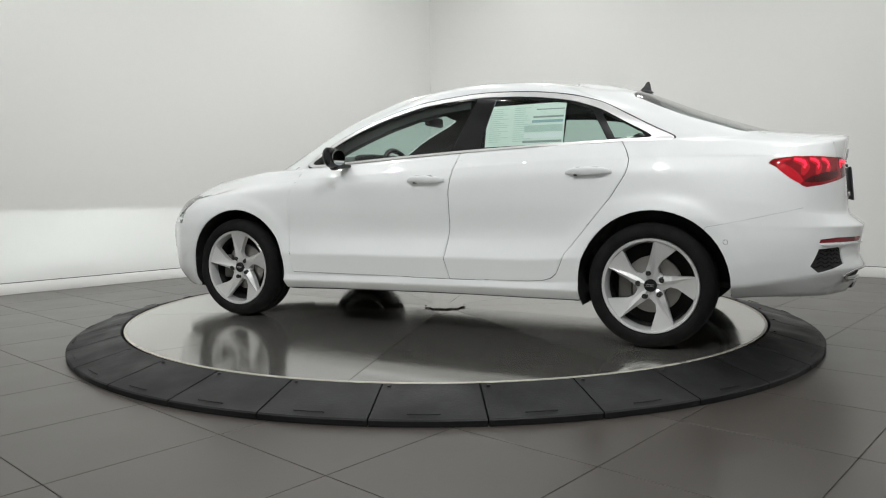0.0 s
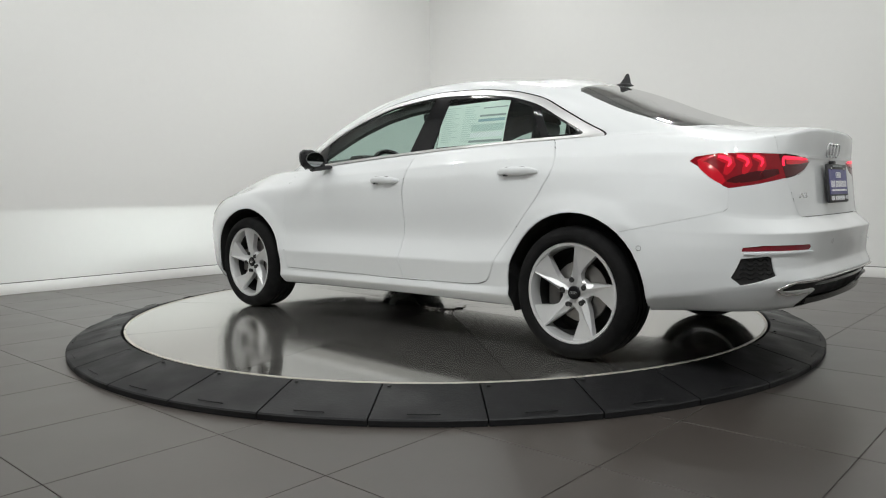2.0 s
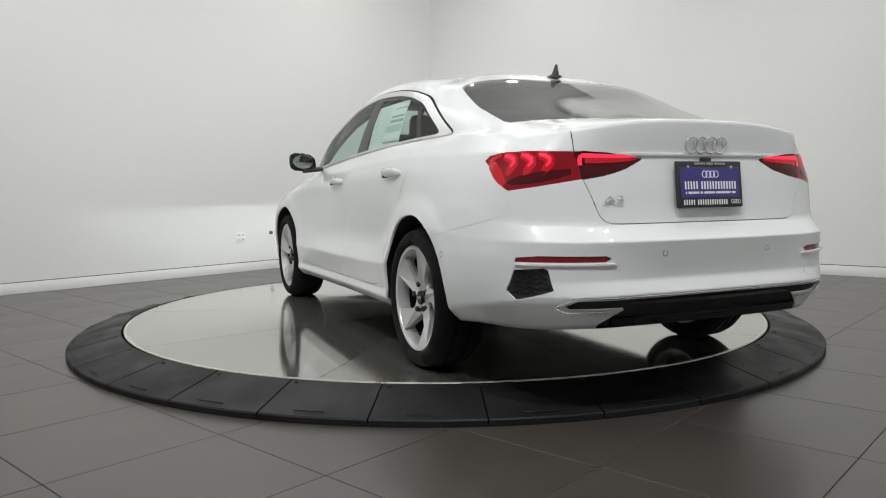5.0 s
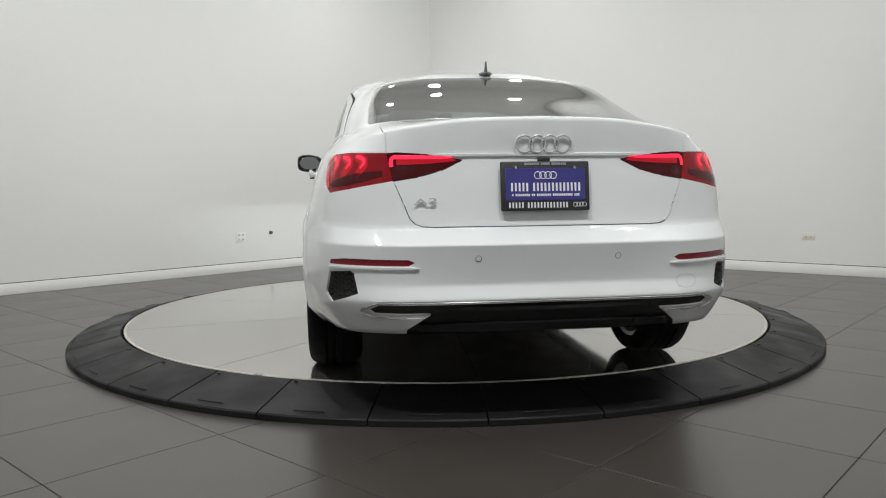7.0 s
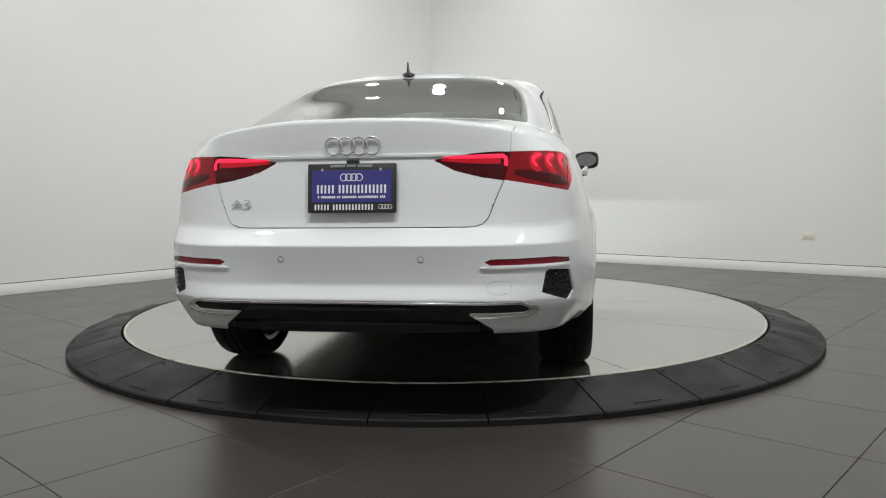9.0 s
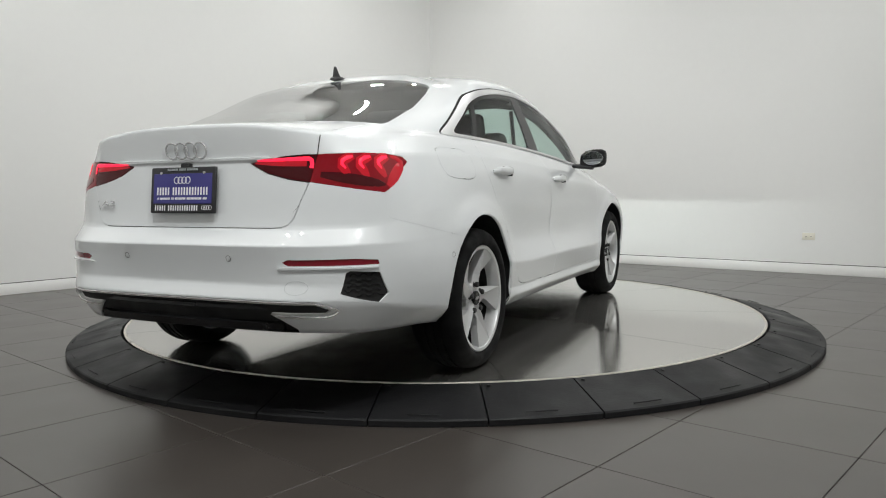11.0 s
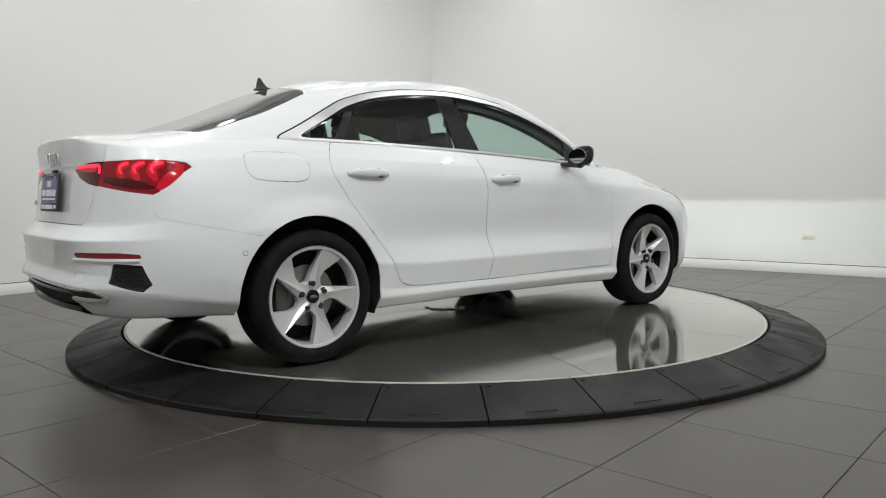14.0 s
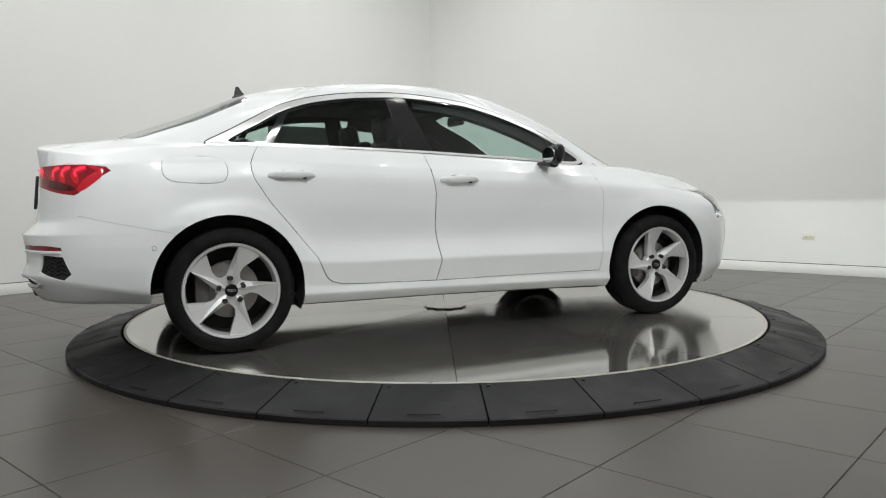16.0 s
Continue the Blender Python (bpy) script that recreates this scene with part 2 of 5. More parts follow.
CORNER = (-0.17, 5.53)
LEFT_END = (-5.75, -0.39)
RIGHT_END = (6.05, 0.63)
NEAR = (0.15, -5.90)
m_left = wall("wall_left", LEFT_END, CORNER, "plain white painted showroom wall lit from above")
m_right = wall("wall_right", CORNER, RIGHT_END, "plain white painted showroom wall with one outlet")
# the two near walls are unseen, added only to close the room
wall("wall_near_right", RIGHT_END, NEAR, "plain white wall added out of view to close the room")
wall("wall_near_left", NEAR, LEFT_END, "plain white wall added out of view to close the room")
ceil = part("ceiling", box(13, 12.6, 0.2, (0.15, -0.2, CEIL_Z + 0.1)), M_CEIL)
tagged(ceil, "light grey matt ceiling with round downlights", "ceiling", kind="structure")

for lx, ly, part_of in LAMPS:
    th = empty("downlight", "round lit ceiling downlight with white rim", "ceiling light", "ceiling downlights")
    th.location = (lx, ly, CEIL_Z)
    part("rim", lathe([(0.085, -0.001), (0.11, -0.001), (0.11, -0.012), (0.085, -0.03)], 32, "z", closed=True), M_BASE, th)
    part("lens", lathe([(0.0005, -0.006), (0.084, -0.006)], 32, "z"), M_LAMPGLOW, th)

for rx in (-1.7, 1.7):
    rail = part("ceiling_rail", box(0.05, 6.4, 0.05, (rx, -0.2, CEIL_Z - 0.026), 0.005), M_TRIMGREY)
    tagged(rail, "long dark lighting rail under the ceiling", "ceiling rail", "ceiling rails")


# heads and lit lenses for the added fill spots; no such lamps are known
for at, aim in SPOTS:
    th = empty("fill_spot", "black cylindrical fill spot added under the ceiling, lit", "spotlight", "track spots")
    turn = (Vector(aim) - Vector(at)).to_track_quat("-Z", "Y").to_matrix().to_4x4()
    th.location = at
    part("stem", tube([(0, 0, CEIL_Z - at[2]), (0, 0, 0.05)], 0.012, 10), M_BLACK, th)
    part("head", lathe([(0.080, 0.004), (0.084, 0.004), (0.084, 0.17), (0.05, 0.19), (0.0005, 0.19)], 32, "z"), M_BLACK, th, m=turn)
    part("lens", lathe([(0.0005, 0.075), (0.079, 0.075)], 32, "z"), M_LAMPGLOW, th, m=turn)


# ---- the car's body ----
AX, AY = 1.5386, 0.0296     # the turntable's axis in the car's own plan
# Design curves of the left half, each from the tail's middle round the flank to the nose's middle.
STATIONS = 15


def curve(rear, flank, nose):
    return [Vector(p) for p in rear + flank + nose]


CAGE = [
    curve([(-.90, 0, .29), (-.895, .3, .29), (-.865, .53, .29), (-.76, .69, .285)],
          [(-.45, .80, .275), (0, .835, .23), (.45, .83, .222), (1.1, .83, .222), (1.7, .83, .215), (2.2, .83, .205)],
          [(2.64, .84, .19), (3.05, .80, .18), (3.30, .60, .18), (3.40, .35, .18), (3.43, 0, .18)]),
    curve([(-.970, 0, .418), (-.965, .3, .418), (-.933, .56, .416), (-.80, .742, .405)],
          [(-.46, .858, .34), (0, .868, .28), (.45, .875, .275), (1.1, .875, .270), (1.7, .875, .262), (2.2, .876, .255)],
          [(2.64, .87, .24), (3.05, .85, .26), (3.34, .66, .27), (3.46, .37, .27), (3.49, 0, .27)]),
    curve([(-.946, 0, .470), (-.941, .3, .470), (-.913, .565, .470), (-.788, .750, .468)],
          [(-.47, .870, .44), (0, .885, .38), (.45, .868, .315), (1.1, .868, .31), (1.7, .868, .30), (2.2, .872, .29)],
          [(2.64, .882, .33), (3.05, .865, .38), (3.35, .68, .40), (3.48, .38, .40), (3.51, 0, .40)]),
    curve([(-.958, 0, .55), (-.951, .3, .55), (-.912, .572, .55), (-.780, .758, .55)],
          [(-.48, .868, .55), (0, .893, .50), (.45, .885, .440), (1.1, .888, .430), (1.7, .888, .426), (2.2, .883, .420)],
          [(2.64, .893, .45), (3.05, .873, .48), (3.35, .69, .5), (3.48, .38, .5), (3.51, 0, .5)]),
    curve([(-.970, 0, .612), (-.963, .3, .612), (-.918, .572, .612), (-.780, .757, .614)],
          [(-.48, .860, .62), (0, .897, .66), (.45, .858, .56), (1.1, .850, .54), (1.7, .850, .535), (2.2, .864, .54)],
          [(2.64, .897, .64), (3.05, .868, .60), (3.34, .69, .6), (3.47, .38, .6), (3.50, 0, .6)]),
    curve([(-.90, 0, .67), (-.896, .3, .67), (-.862, .56, .67), (-.742, .752, .68)],
          [(-.48, .842, .73), (0, .868, .76), (.45, .864, .75), (1.1, .861, .73), (1.7, .861, .72), (2.2, .868, .71)],
          [(2.64, .878, .73), (3.03, .845, .70), (3.30, .68, .68), (3.44, .38, .68), (3.47, 0, .68)]),
    curve([(-.878, 0, .84), (-.875, .3, .84), (-.843, .55, .84), (-.722, .742, .84)],
          [(-.47, .808, .86), (0, .846, .885), (.45, .857, .885), (1.1, .862, .865), (1.7, .862, .85), (2.2, .858, .83)],
          [(2.64, .85, .80), (3.0, .80, .76), (3.26, .66, .74), (3.41, .38, .75), (3.44, 0, .76)]),
    curve([(-.868, 0, .93), (-.865, .3, .93), (-.832, .54, .93), (-.700, .716, .938)],
          [(-.47, .774, .952), (0, .815, .960), (.45, .833, .955), (1.1, .840, .925), (1.7, .837, .90), (2.2, .827, .875)],
          [(2.62, .788, .845), (2.95, .716, .796), (3.18, .6, .80), (3.33, .36, .81), (3.37, 0, .82)]),
    curve([(-.888, 0, 1.063), (-.878, .3, 1.055), (-.835, .52, 1.025), (-.665, .672, 1.000)],
          [(-.45, .728, 1.005), (0, .772, 1.012), (.45, .797, 1.005), (1.1, .808, .975), (1.7, .803, .945), (2.15, .788, .92)],
          [(2.52, .732, .912), (2.84, .660, .874), (3.06, .54, .864), (3.21, .33, .885), (3.26, 0, .892)]),
    curve([(-.868, 0, 1.068), (-.858, .3, 1.060), (-.815, .52, 1.031), (-.645, .652, 1.014)],
          [(-.43, .712, 1.024), (0, .754, 1.028), (.45, .786, 1.019), (1.1, .798, .989), (1.7, .794, .957), (2.14, .778, .932)],
          [(2.49, .712, .932), (2.79, .636, .900), (3.00, .52, .888), (3.14, .32, .902), (3.19, 0, .912)]),
    curve([(-.55, 0, 1.094), (-.53, .3, 1.091), (-.475, .525, 1.084), (-.432, .612, 1.070)],
          [(-.25, .682, 1.055), (0, .733, 1.050), (.45, .766, 1.038), (1.1, .780, 1.008), (1.7, .776, .973), (2.12, .757, .950)],
          [(2.36, .672, .946), (2.5, .55, .944), (2.58, .42, .956), (2.65, .25, .966), (2.67, 0, .97)]),
    curve([(-.185, 0, 1.222), (-.17, .3, 1.216), (-.155, .475, 1.203), (-.125, .568, 1.190)],
          [(.03, .642, 1.184), (.25, .695, 1.200), (.61, .718, 1.215), (1.09, .727, 1.205), (1.54, .726, 1.182), (1.868, .700, 1.162)],
          [(1.948, .63, 1.188), (2.030, .51, 1.195), (2.085, .39, 1.202), (2.12, .23, 1.210), (2.13, 0, 1.214)]),
    curve([(.13, 0, 1.352), (.14, .3, 1.344), (.14, .445, 1.329), (.165, .524, 1.314)],
          [(.30, .602, 1.288), (.45, .632, 1.332), (.75, .645, 1.367), (1.08, .647, 1.375), (1.355, .640, 1.350), (1.562, .615, 1.310)],
          [(1.552, .56, 1.350), (1.55, .45, 1.380), (1.555, .34, 1.396), (1.56, .2, 1.404), (1.563, 0, 1.407)]),
    curve([(.28, 0, 1.397), (.28, .28, 1.387), (.31, .42, 1.370), (.36, .485, 1.355)],
          [(.43, .535, 1.358), (.55, .560, 1.382), (.8, .573, 1.406), (1.06, .573, 1.412), (1.28, .560, 1.398), (1.41, .525, 1.378)],
          [(1.40, .465, 1.400), (1.40, .37, 1.412), (1.40, .27, 1.420), (1.40, .16, 1.424), (1.40, 0, 1.426)]),
    curve([(.50, 0, 1.432), (.50, .15, 1.431), (.52, .2, 1.430), (.58, .22, 1.431)],
          [(.65, .23, 1.433), (.72, .24, 1.436), (.85, .24, 1.438), (1.0, .24, 1.438), (1.1, .23, 1.435), (1.16, .2, 1.434)],
          [(1.17, .17, 1.434), (1.175, .13, 1.434), (1.18, .1, 1.434), (1.18, .05, 1.434), (1.18, 0, 1.434)]),
    curve([(.70, 0, 1.438), (.70, .0, 1.438), (.71, .0, 1.438), (.74, .0, 1.438)],
          [(.77, .0, 1.439), (.8, .0, 1.440), (.87, .0, 1.441), (.98, .0, 1.441), (1.03, .0, 1.440), (1.06, .0, 1.439)],
          [(1.07, .0, 1.439), (1.08, .0, 1.439), (1.09, .0, 1.439), (1.1, .0, 1.439), (1.1, 0, 1.439)]),
]
UNDER = [p.copy() for p in CAGE[0]]
for p in UNDER:
    p.x, p.y, p.z = 1.3 + (p.x - 1.3) * 0.93, p.y * 0.86, p.z - (0.022 if p.x > -0.2 else -0.002)
CAGE.insert(0, UNDER)
ROW_STEPS = [3, 5, 6, 9, 11, 9, 8, 6, 8, 3, 6, 8, 8, 4, 5, 3]
COL_STEPS = [7, 7, 8, 10, 18, 16, 10, 9, 12, 16, 14, 7, 6, 5]


def hermite(p0, p1, m0, m1, t):
    t2, t3 = t * t, t * t * t
    return (2 * t3 - 3 * t2 + 1) * p0 + (t3 - 2 * t2 + t) * m0 + (-2 * t3 + 3 * t2) * p1 + (t3 - t2) * m1


def spline(pts, steps, ends=None, tight=1.0, crease=()):
    """A smooth curve through pts with chord-length speed, steps[i] pieces in its i-th span."""
    n = len(pts)
    d = [max((pts[i + 1] - pts[i]).length, 1e-5) ** 0.75 for i in range(n - 1)]
    tan = []
    for i in range(n):
        if i == 0:
            tan.append((pts[1] - pts[0]) / d[0] if not ends else ends[0])
        elif i == n - 1:
            tan.append((pts[-1] - pts[-2]) / d[-1] if not ends else ends[1])
        else:
            a, b = (pts[i] - pts[i - 1]) / d[i - 1], (pts[i + 1] - pts[i]) / d[i]
            tan.append((a * d[i] + b * d[i - 1]) / (d[i] + d[i - 1]))
    out = []
    for i in range(n - 1):
        chord = (pts[i + 1] - pts[i]) / d[i]
        w0, w1 = dict(crease).get(i, 0), dict(crease).get(i + 1, 0)
        t0, t1 = tan[i].lerp(chord, w0), tan[i + 1].lerp(chord, w1)
        for k in range(steps[i]):
            out.append(hermite(pts[i], pts[i + 1], t0 * d[i] * tight, t1 * d[i] * tight, k / steps[i]))
    return out + [pts[-1].copy()]


def body_grid():
    """The left half of the skin as a grid of points, rows from the sill up to the roof's middle line."""
    rows = []
    for c in CAGE:
        line = spline(c, COL_STEPS)
        rows.append(line)
    cols = list(zip(*rows))
    grid = []
    edge = [sum(COL_STEPS[:k]) for k in range(STATIONS)]
    for i, col in enumerate(cols):
        tail = max(0.0, min(1.0, (edge[5] - i) / (edge[5] - edge[4])))
        flank = max(0.0, min(1.0, (i - edge[4]) / 14, (edge[10] - i) / 14))
        folds = [(1, 0.6), (2, max(0.7 * tail, 0.6 * flank)), (3, max(0.6 * tail, flank)), (4, flank), (5, tail), (6, 0.6 * tail), (8, max(tail, 0.7 * flank)), (9, 0.8 * tail), (11, 1.0)]
        grid.append(spline(list(col), ROW_STEPS, tight=0.85, crease=folds))
    for col in grid:
        for p in col:
            for cx, cz in ((-.008, .325), (2.622, .322)):
                d = math.hypot(p.x - cx, p.z - cz)
                if p.y > 0.6 and p.z > 0.2 and d < 0.475:
                    k = min(1.0, (0.475 - d) / 0.06)
                    p.y += 0.0055 * k * k * (3 - 2 * k)
    for p in grid[0]:
        p.y = 0.0
    for p in grid[-1]:
        p.y = 0.0
    for col in grid:
        col[-1].y = 0.0
    return grid


SIDE = (Vector((1, 0, 0)), Vector((0, 0, 1)))
BACK = (Vector((0, 1, 0)), Vector((0, 0, 1)))
TOP = (Vector((1, 0, 0)), Vector((0, 1, 0)))
QUARTER = (Vector((1, 1, 0)).normalized(), Vector((0, 0, 1)))


def inside(poly, u, v):
    c, j = False, len(poly) - 1
    for i in range(len(poly)):
        (a, b), (e, f) = poly[i], poly[j]
        if (b > v) != (f > v) and u < (e - a) * (v - b) / (f - b) + a:
            c = not c
        j = i
    return c


def knife(bm, poly, axes, keep):
    """Cut the skin along a closed outline, seen along the third axis."""
    e1, e2 = axes
    u0, u1 = min(p[0] for p in poly) - 0.01, max(p[0] for p in poly) + 0.01
    v0, v1 = min(p[1] for p in poly) - 0.01, max(p[1] for p in poly) + 0.01

    def span(f):
        us, vs = [e1.dot(v.co) for v in f.verts], [e2.dot(v.co) for v in f.verts]
        return min(us), max(us), min(vs), max(vs)
    cand = []
    for f in bm.faces:
        if keep(f):
            a, b, c, d = span(f)
            if b > u0 and a < u1 and d > v0 and c < v1:
                cand.append(f)
    for i in range(len(poly)):
        p, q = poly[i], poly[(i + 1) % len(poly)]
        su0, su1, sv0, sv1 = min(p[0], q[0]) - 1e-4, max(p[0], q[0]) + 1e-4, min(p[1], q[1]) - 1e-4, max(p[1], q[1]) + 1e-4
        n = Vector((q[1] - p[1], p[0] - q[0])).normalized()
        sel = []
        for f in cand:
            if not f.is_valid:
                continue
            a, b, c, d = span(f)
            if b > su0 and a < su1 and d > sv0 and c < sv1:
                s = [(e1.dot(v.co) - p[0]) * n.x + (e2.dot(v.co) - p[1]) * n.y for v in f.verts]
                if min(s) < -1e-5 and max(s) > 1e-5:
                    sel.append(f)
        if not sel:
            continue
        geom = set(sel)
        for f in sel:
            geom.update(f.edges)
            geom.update(f.verts)
        r = bmesh.ops.bisect_plane(bm, geom=list(geom), dist=1e-5, plane_co=e1 * p[0] + e2 * p[1], plane_no=e1 * n.x + e2 * n.y)
        cand = [f for f in cand if f.is_valid] + [g for g in r["geom"] if isinstance(g, bmesh.types.BMFace) and g.is_valid]
        cand = list(dict.fromkeys(cand))


def ring_poly(cx, cz, r, n=44):
    return [(cx + r * math.cos(2 * math.pi * i / n), cz + r * math.sin(2 * math.pi * i / n)) for i in range(n)]


def smooth_poly(pts, steps=5, closed=True):
    """Round off an outline's corners by two rounds of corner cutting."""
    for _ in range(2):
        out = []
        n = len(pts)
        for i in range(n):
            a, b = Vector(pts[i]), Vector(pts[(i + 1) % n])
            out += [tuple(a * 0.8 + b * 0.2), tuple(a * 0.2 + b * 0.8)]
        pts = out
    return pts


def inset_poly(pts, d):
    """Shrink an outline by d."""
    n = len(pts)
    area = sum(pts[i][0] * pts[(i + 1) % n][1] - pts[(i + 1) % n][0] * pts[i][1] for i in range(n))
    sgn = 1 if area > 0 else -1
    out = []
    for i in range(n):
        a, b, c = Vector(pts[i - 1]), Vector(pts[i]), Vector(pts[(i + 1) % n])
        t1, t2 = (b - a).normalized(), (c - b).normalized()
        n1, n2 = Vector((-t1.y, t1.x)) * sgn, Vector((-t2.y, t2.x)) * sgn
        k = (n1 + n2)
        k = k / max(0.35, k.length_squared / 2)
        out.append(tuple(b + k * d))
    return out


# Outlines on the flank (length, height), on the tail (width, height) and on the tail's quarter.
DLO = smooth_poly([(2.180, .943), (1.68, .979), (1.07, 1.013), (.46, 1.037), (.16, 1.045), (-.085, 1.048), (-.088, 1.062), (.01, 1.108), (.155, 1.186), (.295, 1.262),
                   (.46, 1.308), (.68, 1.338), (.99, 1.349), (1.345, 1.314), (1.585, 1.249), (1.79, 1.169), (2.005, 1.066)])
DLO_IN = smooth_poly([(2.145, .959), (1.68, .991), (1.07, 1.025), (.46, 1.049), (.16, 1.057), (.03, 1.059), (.018, 1.070), (.06, 1.096), (.170, 1.156), (.300, 1.230),
                      (.46, 1.281), (.68, 1.313), (.99, 1.327), (1.342, 1.295), (1.578, 1.233), (1.782, 1.154), (1.988, 1.055)])
SEAL = inset_poly(DLO, -0.0080)
GLASS_F = [(1.125, 1.022), (1.88, .981), (1.88, 1.10), (1.775, 1.150), (1.572, 1.228), (1.338, 1.289), (1.02, 1.318), (.995, 1.318)]
GLASS_R = [(.955, 1.032), (.245, 1.058), (.335, 1.222), (.47, 1.268), (.70, 1.298), (.885, 1.306)]
GLASS_Q = [(.205, 1.066), (.048, 1.069), (.075, 1.095), (.165, 1.144), (.286, 1.208)]
DOOR_F = [(2.182, .306), (2.206, .452), (2.214, .593), (2.217, .769), (2.184, .857), (2.168, .905), (2.170, .930), (2.172, .950), (1.99, 1.10), (1.585, 1.262), (1.345, 1.330), (.955, 1.365),
          (1.067, 1.009), (1.078, .96), (1.089, .919), (1.111, .794), (1.107, .605), (1.132, .414), (1.103, .306)]
DOOR_R = [(1.103, .306), (1.132, .414), (1.107, .605), (1.111, .794), (1.089, .919), (1.078, .96), (1.067, 1.009), (.955, 1.365), (.68, 1.352), (.46, 1.322), (.282, 1.268),
          (.165, 1.045), (.135, 1.0), (.116, .954), (.118, .91), (.130, .870), (.200, .757), (.316, .613), (.435, .464), (.462, .40), (.481, .358), (.51, .333), (.559, .318), (.65, .312)]
FUEL = smooth_poly([(-.300, .990), (-.015, .986), (.010, .91), (-.020, .848), (-.262, .856), (-.305, .90)])
ARCH_R, ARCH_F = ring_poly(-.008, .325, .372), ring_poly(2.622, .322, .372)
LAMP = [(.178, .916), (.155, .935), (.08, .945), (-.014, .947), (-.2, .940), (-.30, .932), (-.402, .912), (-.350, .876), (-.285, .853), (-.18, .834), (-.05, .813), (.055, .800), (.075, .81), (.12, .865)]
TRUNK = [(-.2, 1.2), (.575, 1.2), (.569, 1.02), (.566, .944), (.545, .84), (.513, .765), (.490, .705), (.470, .684), (.442, .674), (.40, .672), (-.2, .672)]
BUMPER = [(-.80, .855), (-.20, .855), (-.05, .83), (.056, .803), (.060, .72), (.075, .705), (.45, .614), (.45, .15), (-.80, .15)]
REFLECTOR = [(.478, .552), (.50, .562), (.72, .564), (.775, .557), (.778, .541), (.50, .540)]
VENT = [(.778, .512), (.794, .432), (.774, .400), (.676, .440), (.690, .512), (.702, .520)]
DIFFUSER = [(-.2, .408), (.60, .404), (.645, .382), (.62, .366), (.425, .366), (.505, .306), (.50, .2), (-.2, .2)]
DIFF_TRIM_O = [(-.2, .419), (.605, .415), (.674, .384), (.637, .347), (.452, .349), (.425, .366), (.505, .306), (.50, .2), (-.2, .2)]
REAR_GLASS = [(-.2, 1.099), (.30, 1.096), (.48, 1.089), (.604, 1.078), (.612, 1.087), (.600, 1.17), (.572, 1.25), (.552, 1.293), (.530, 1.309), (.49, 1.322), (.43, 1.333), (.3, 1.349), (-.2, 1.358)]
SCREEN = [(-.2, .988), (.30, .981), (.50, .964), (.63, .954), (.655, .968), (.60, 1.14), (.535, 1.30), (.50, 1.33), (.3, 1.362), (-.2, 1.372)]
HEAD_FRONT = [(.40, .70), (.50, .63), (.66, .61), (.85, .60), (.85, .79), (.60, .77), (.42, .73)]
HEADLAMP = [(3.01, .782), (3.10, .715), (3.20, .645), (3.36, .60), (3.42, .66), (3.34, .76), (3.15, .79)]
BONNET = [(2.30, .40), (2.42, -.1), (3.30, -.1), (3.25, .36), (3.05, .52), (2.84, .64), (2.54, .70), (2.36, .64)]


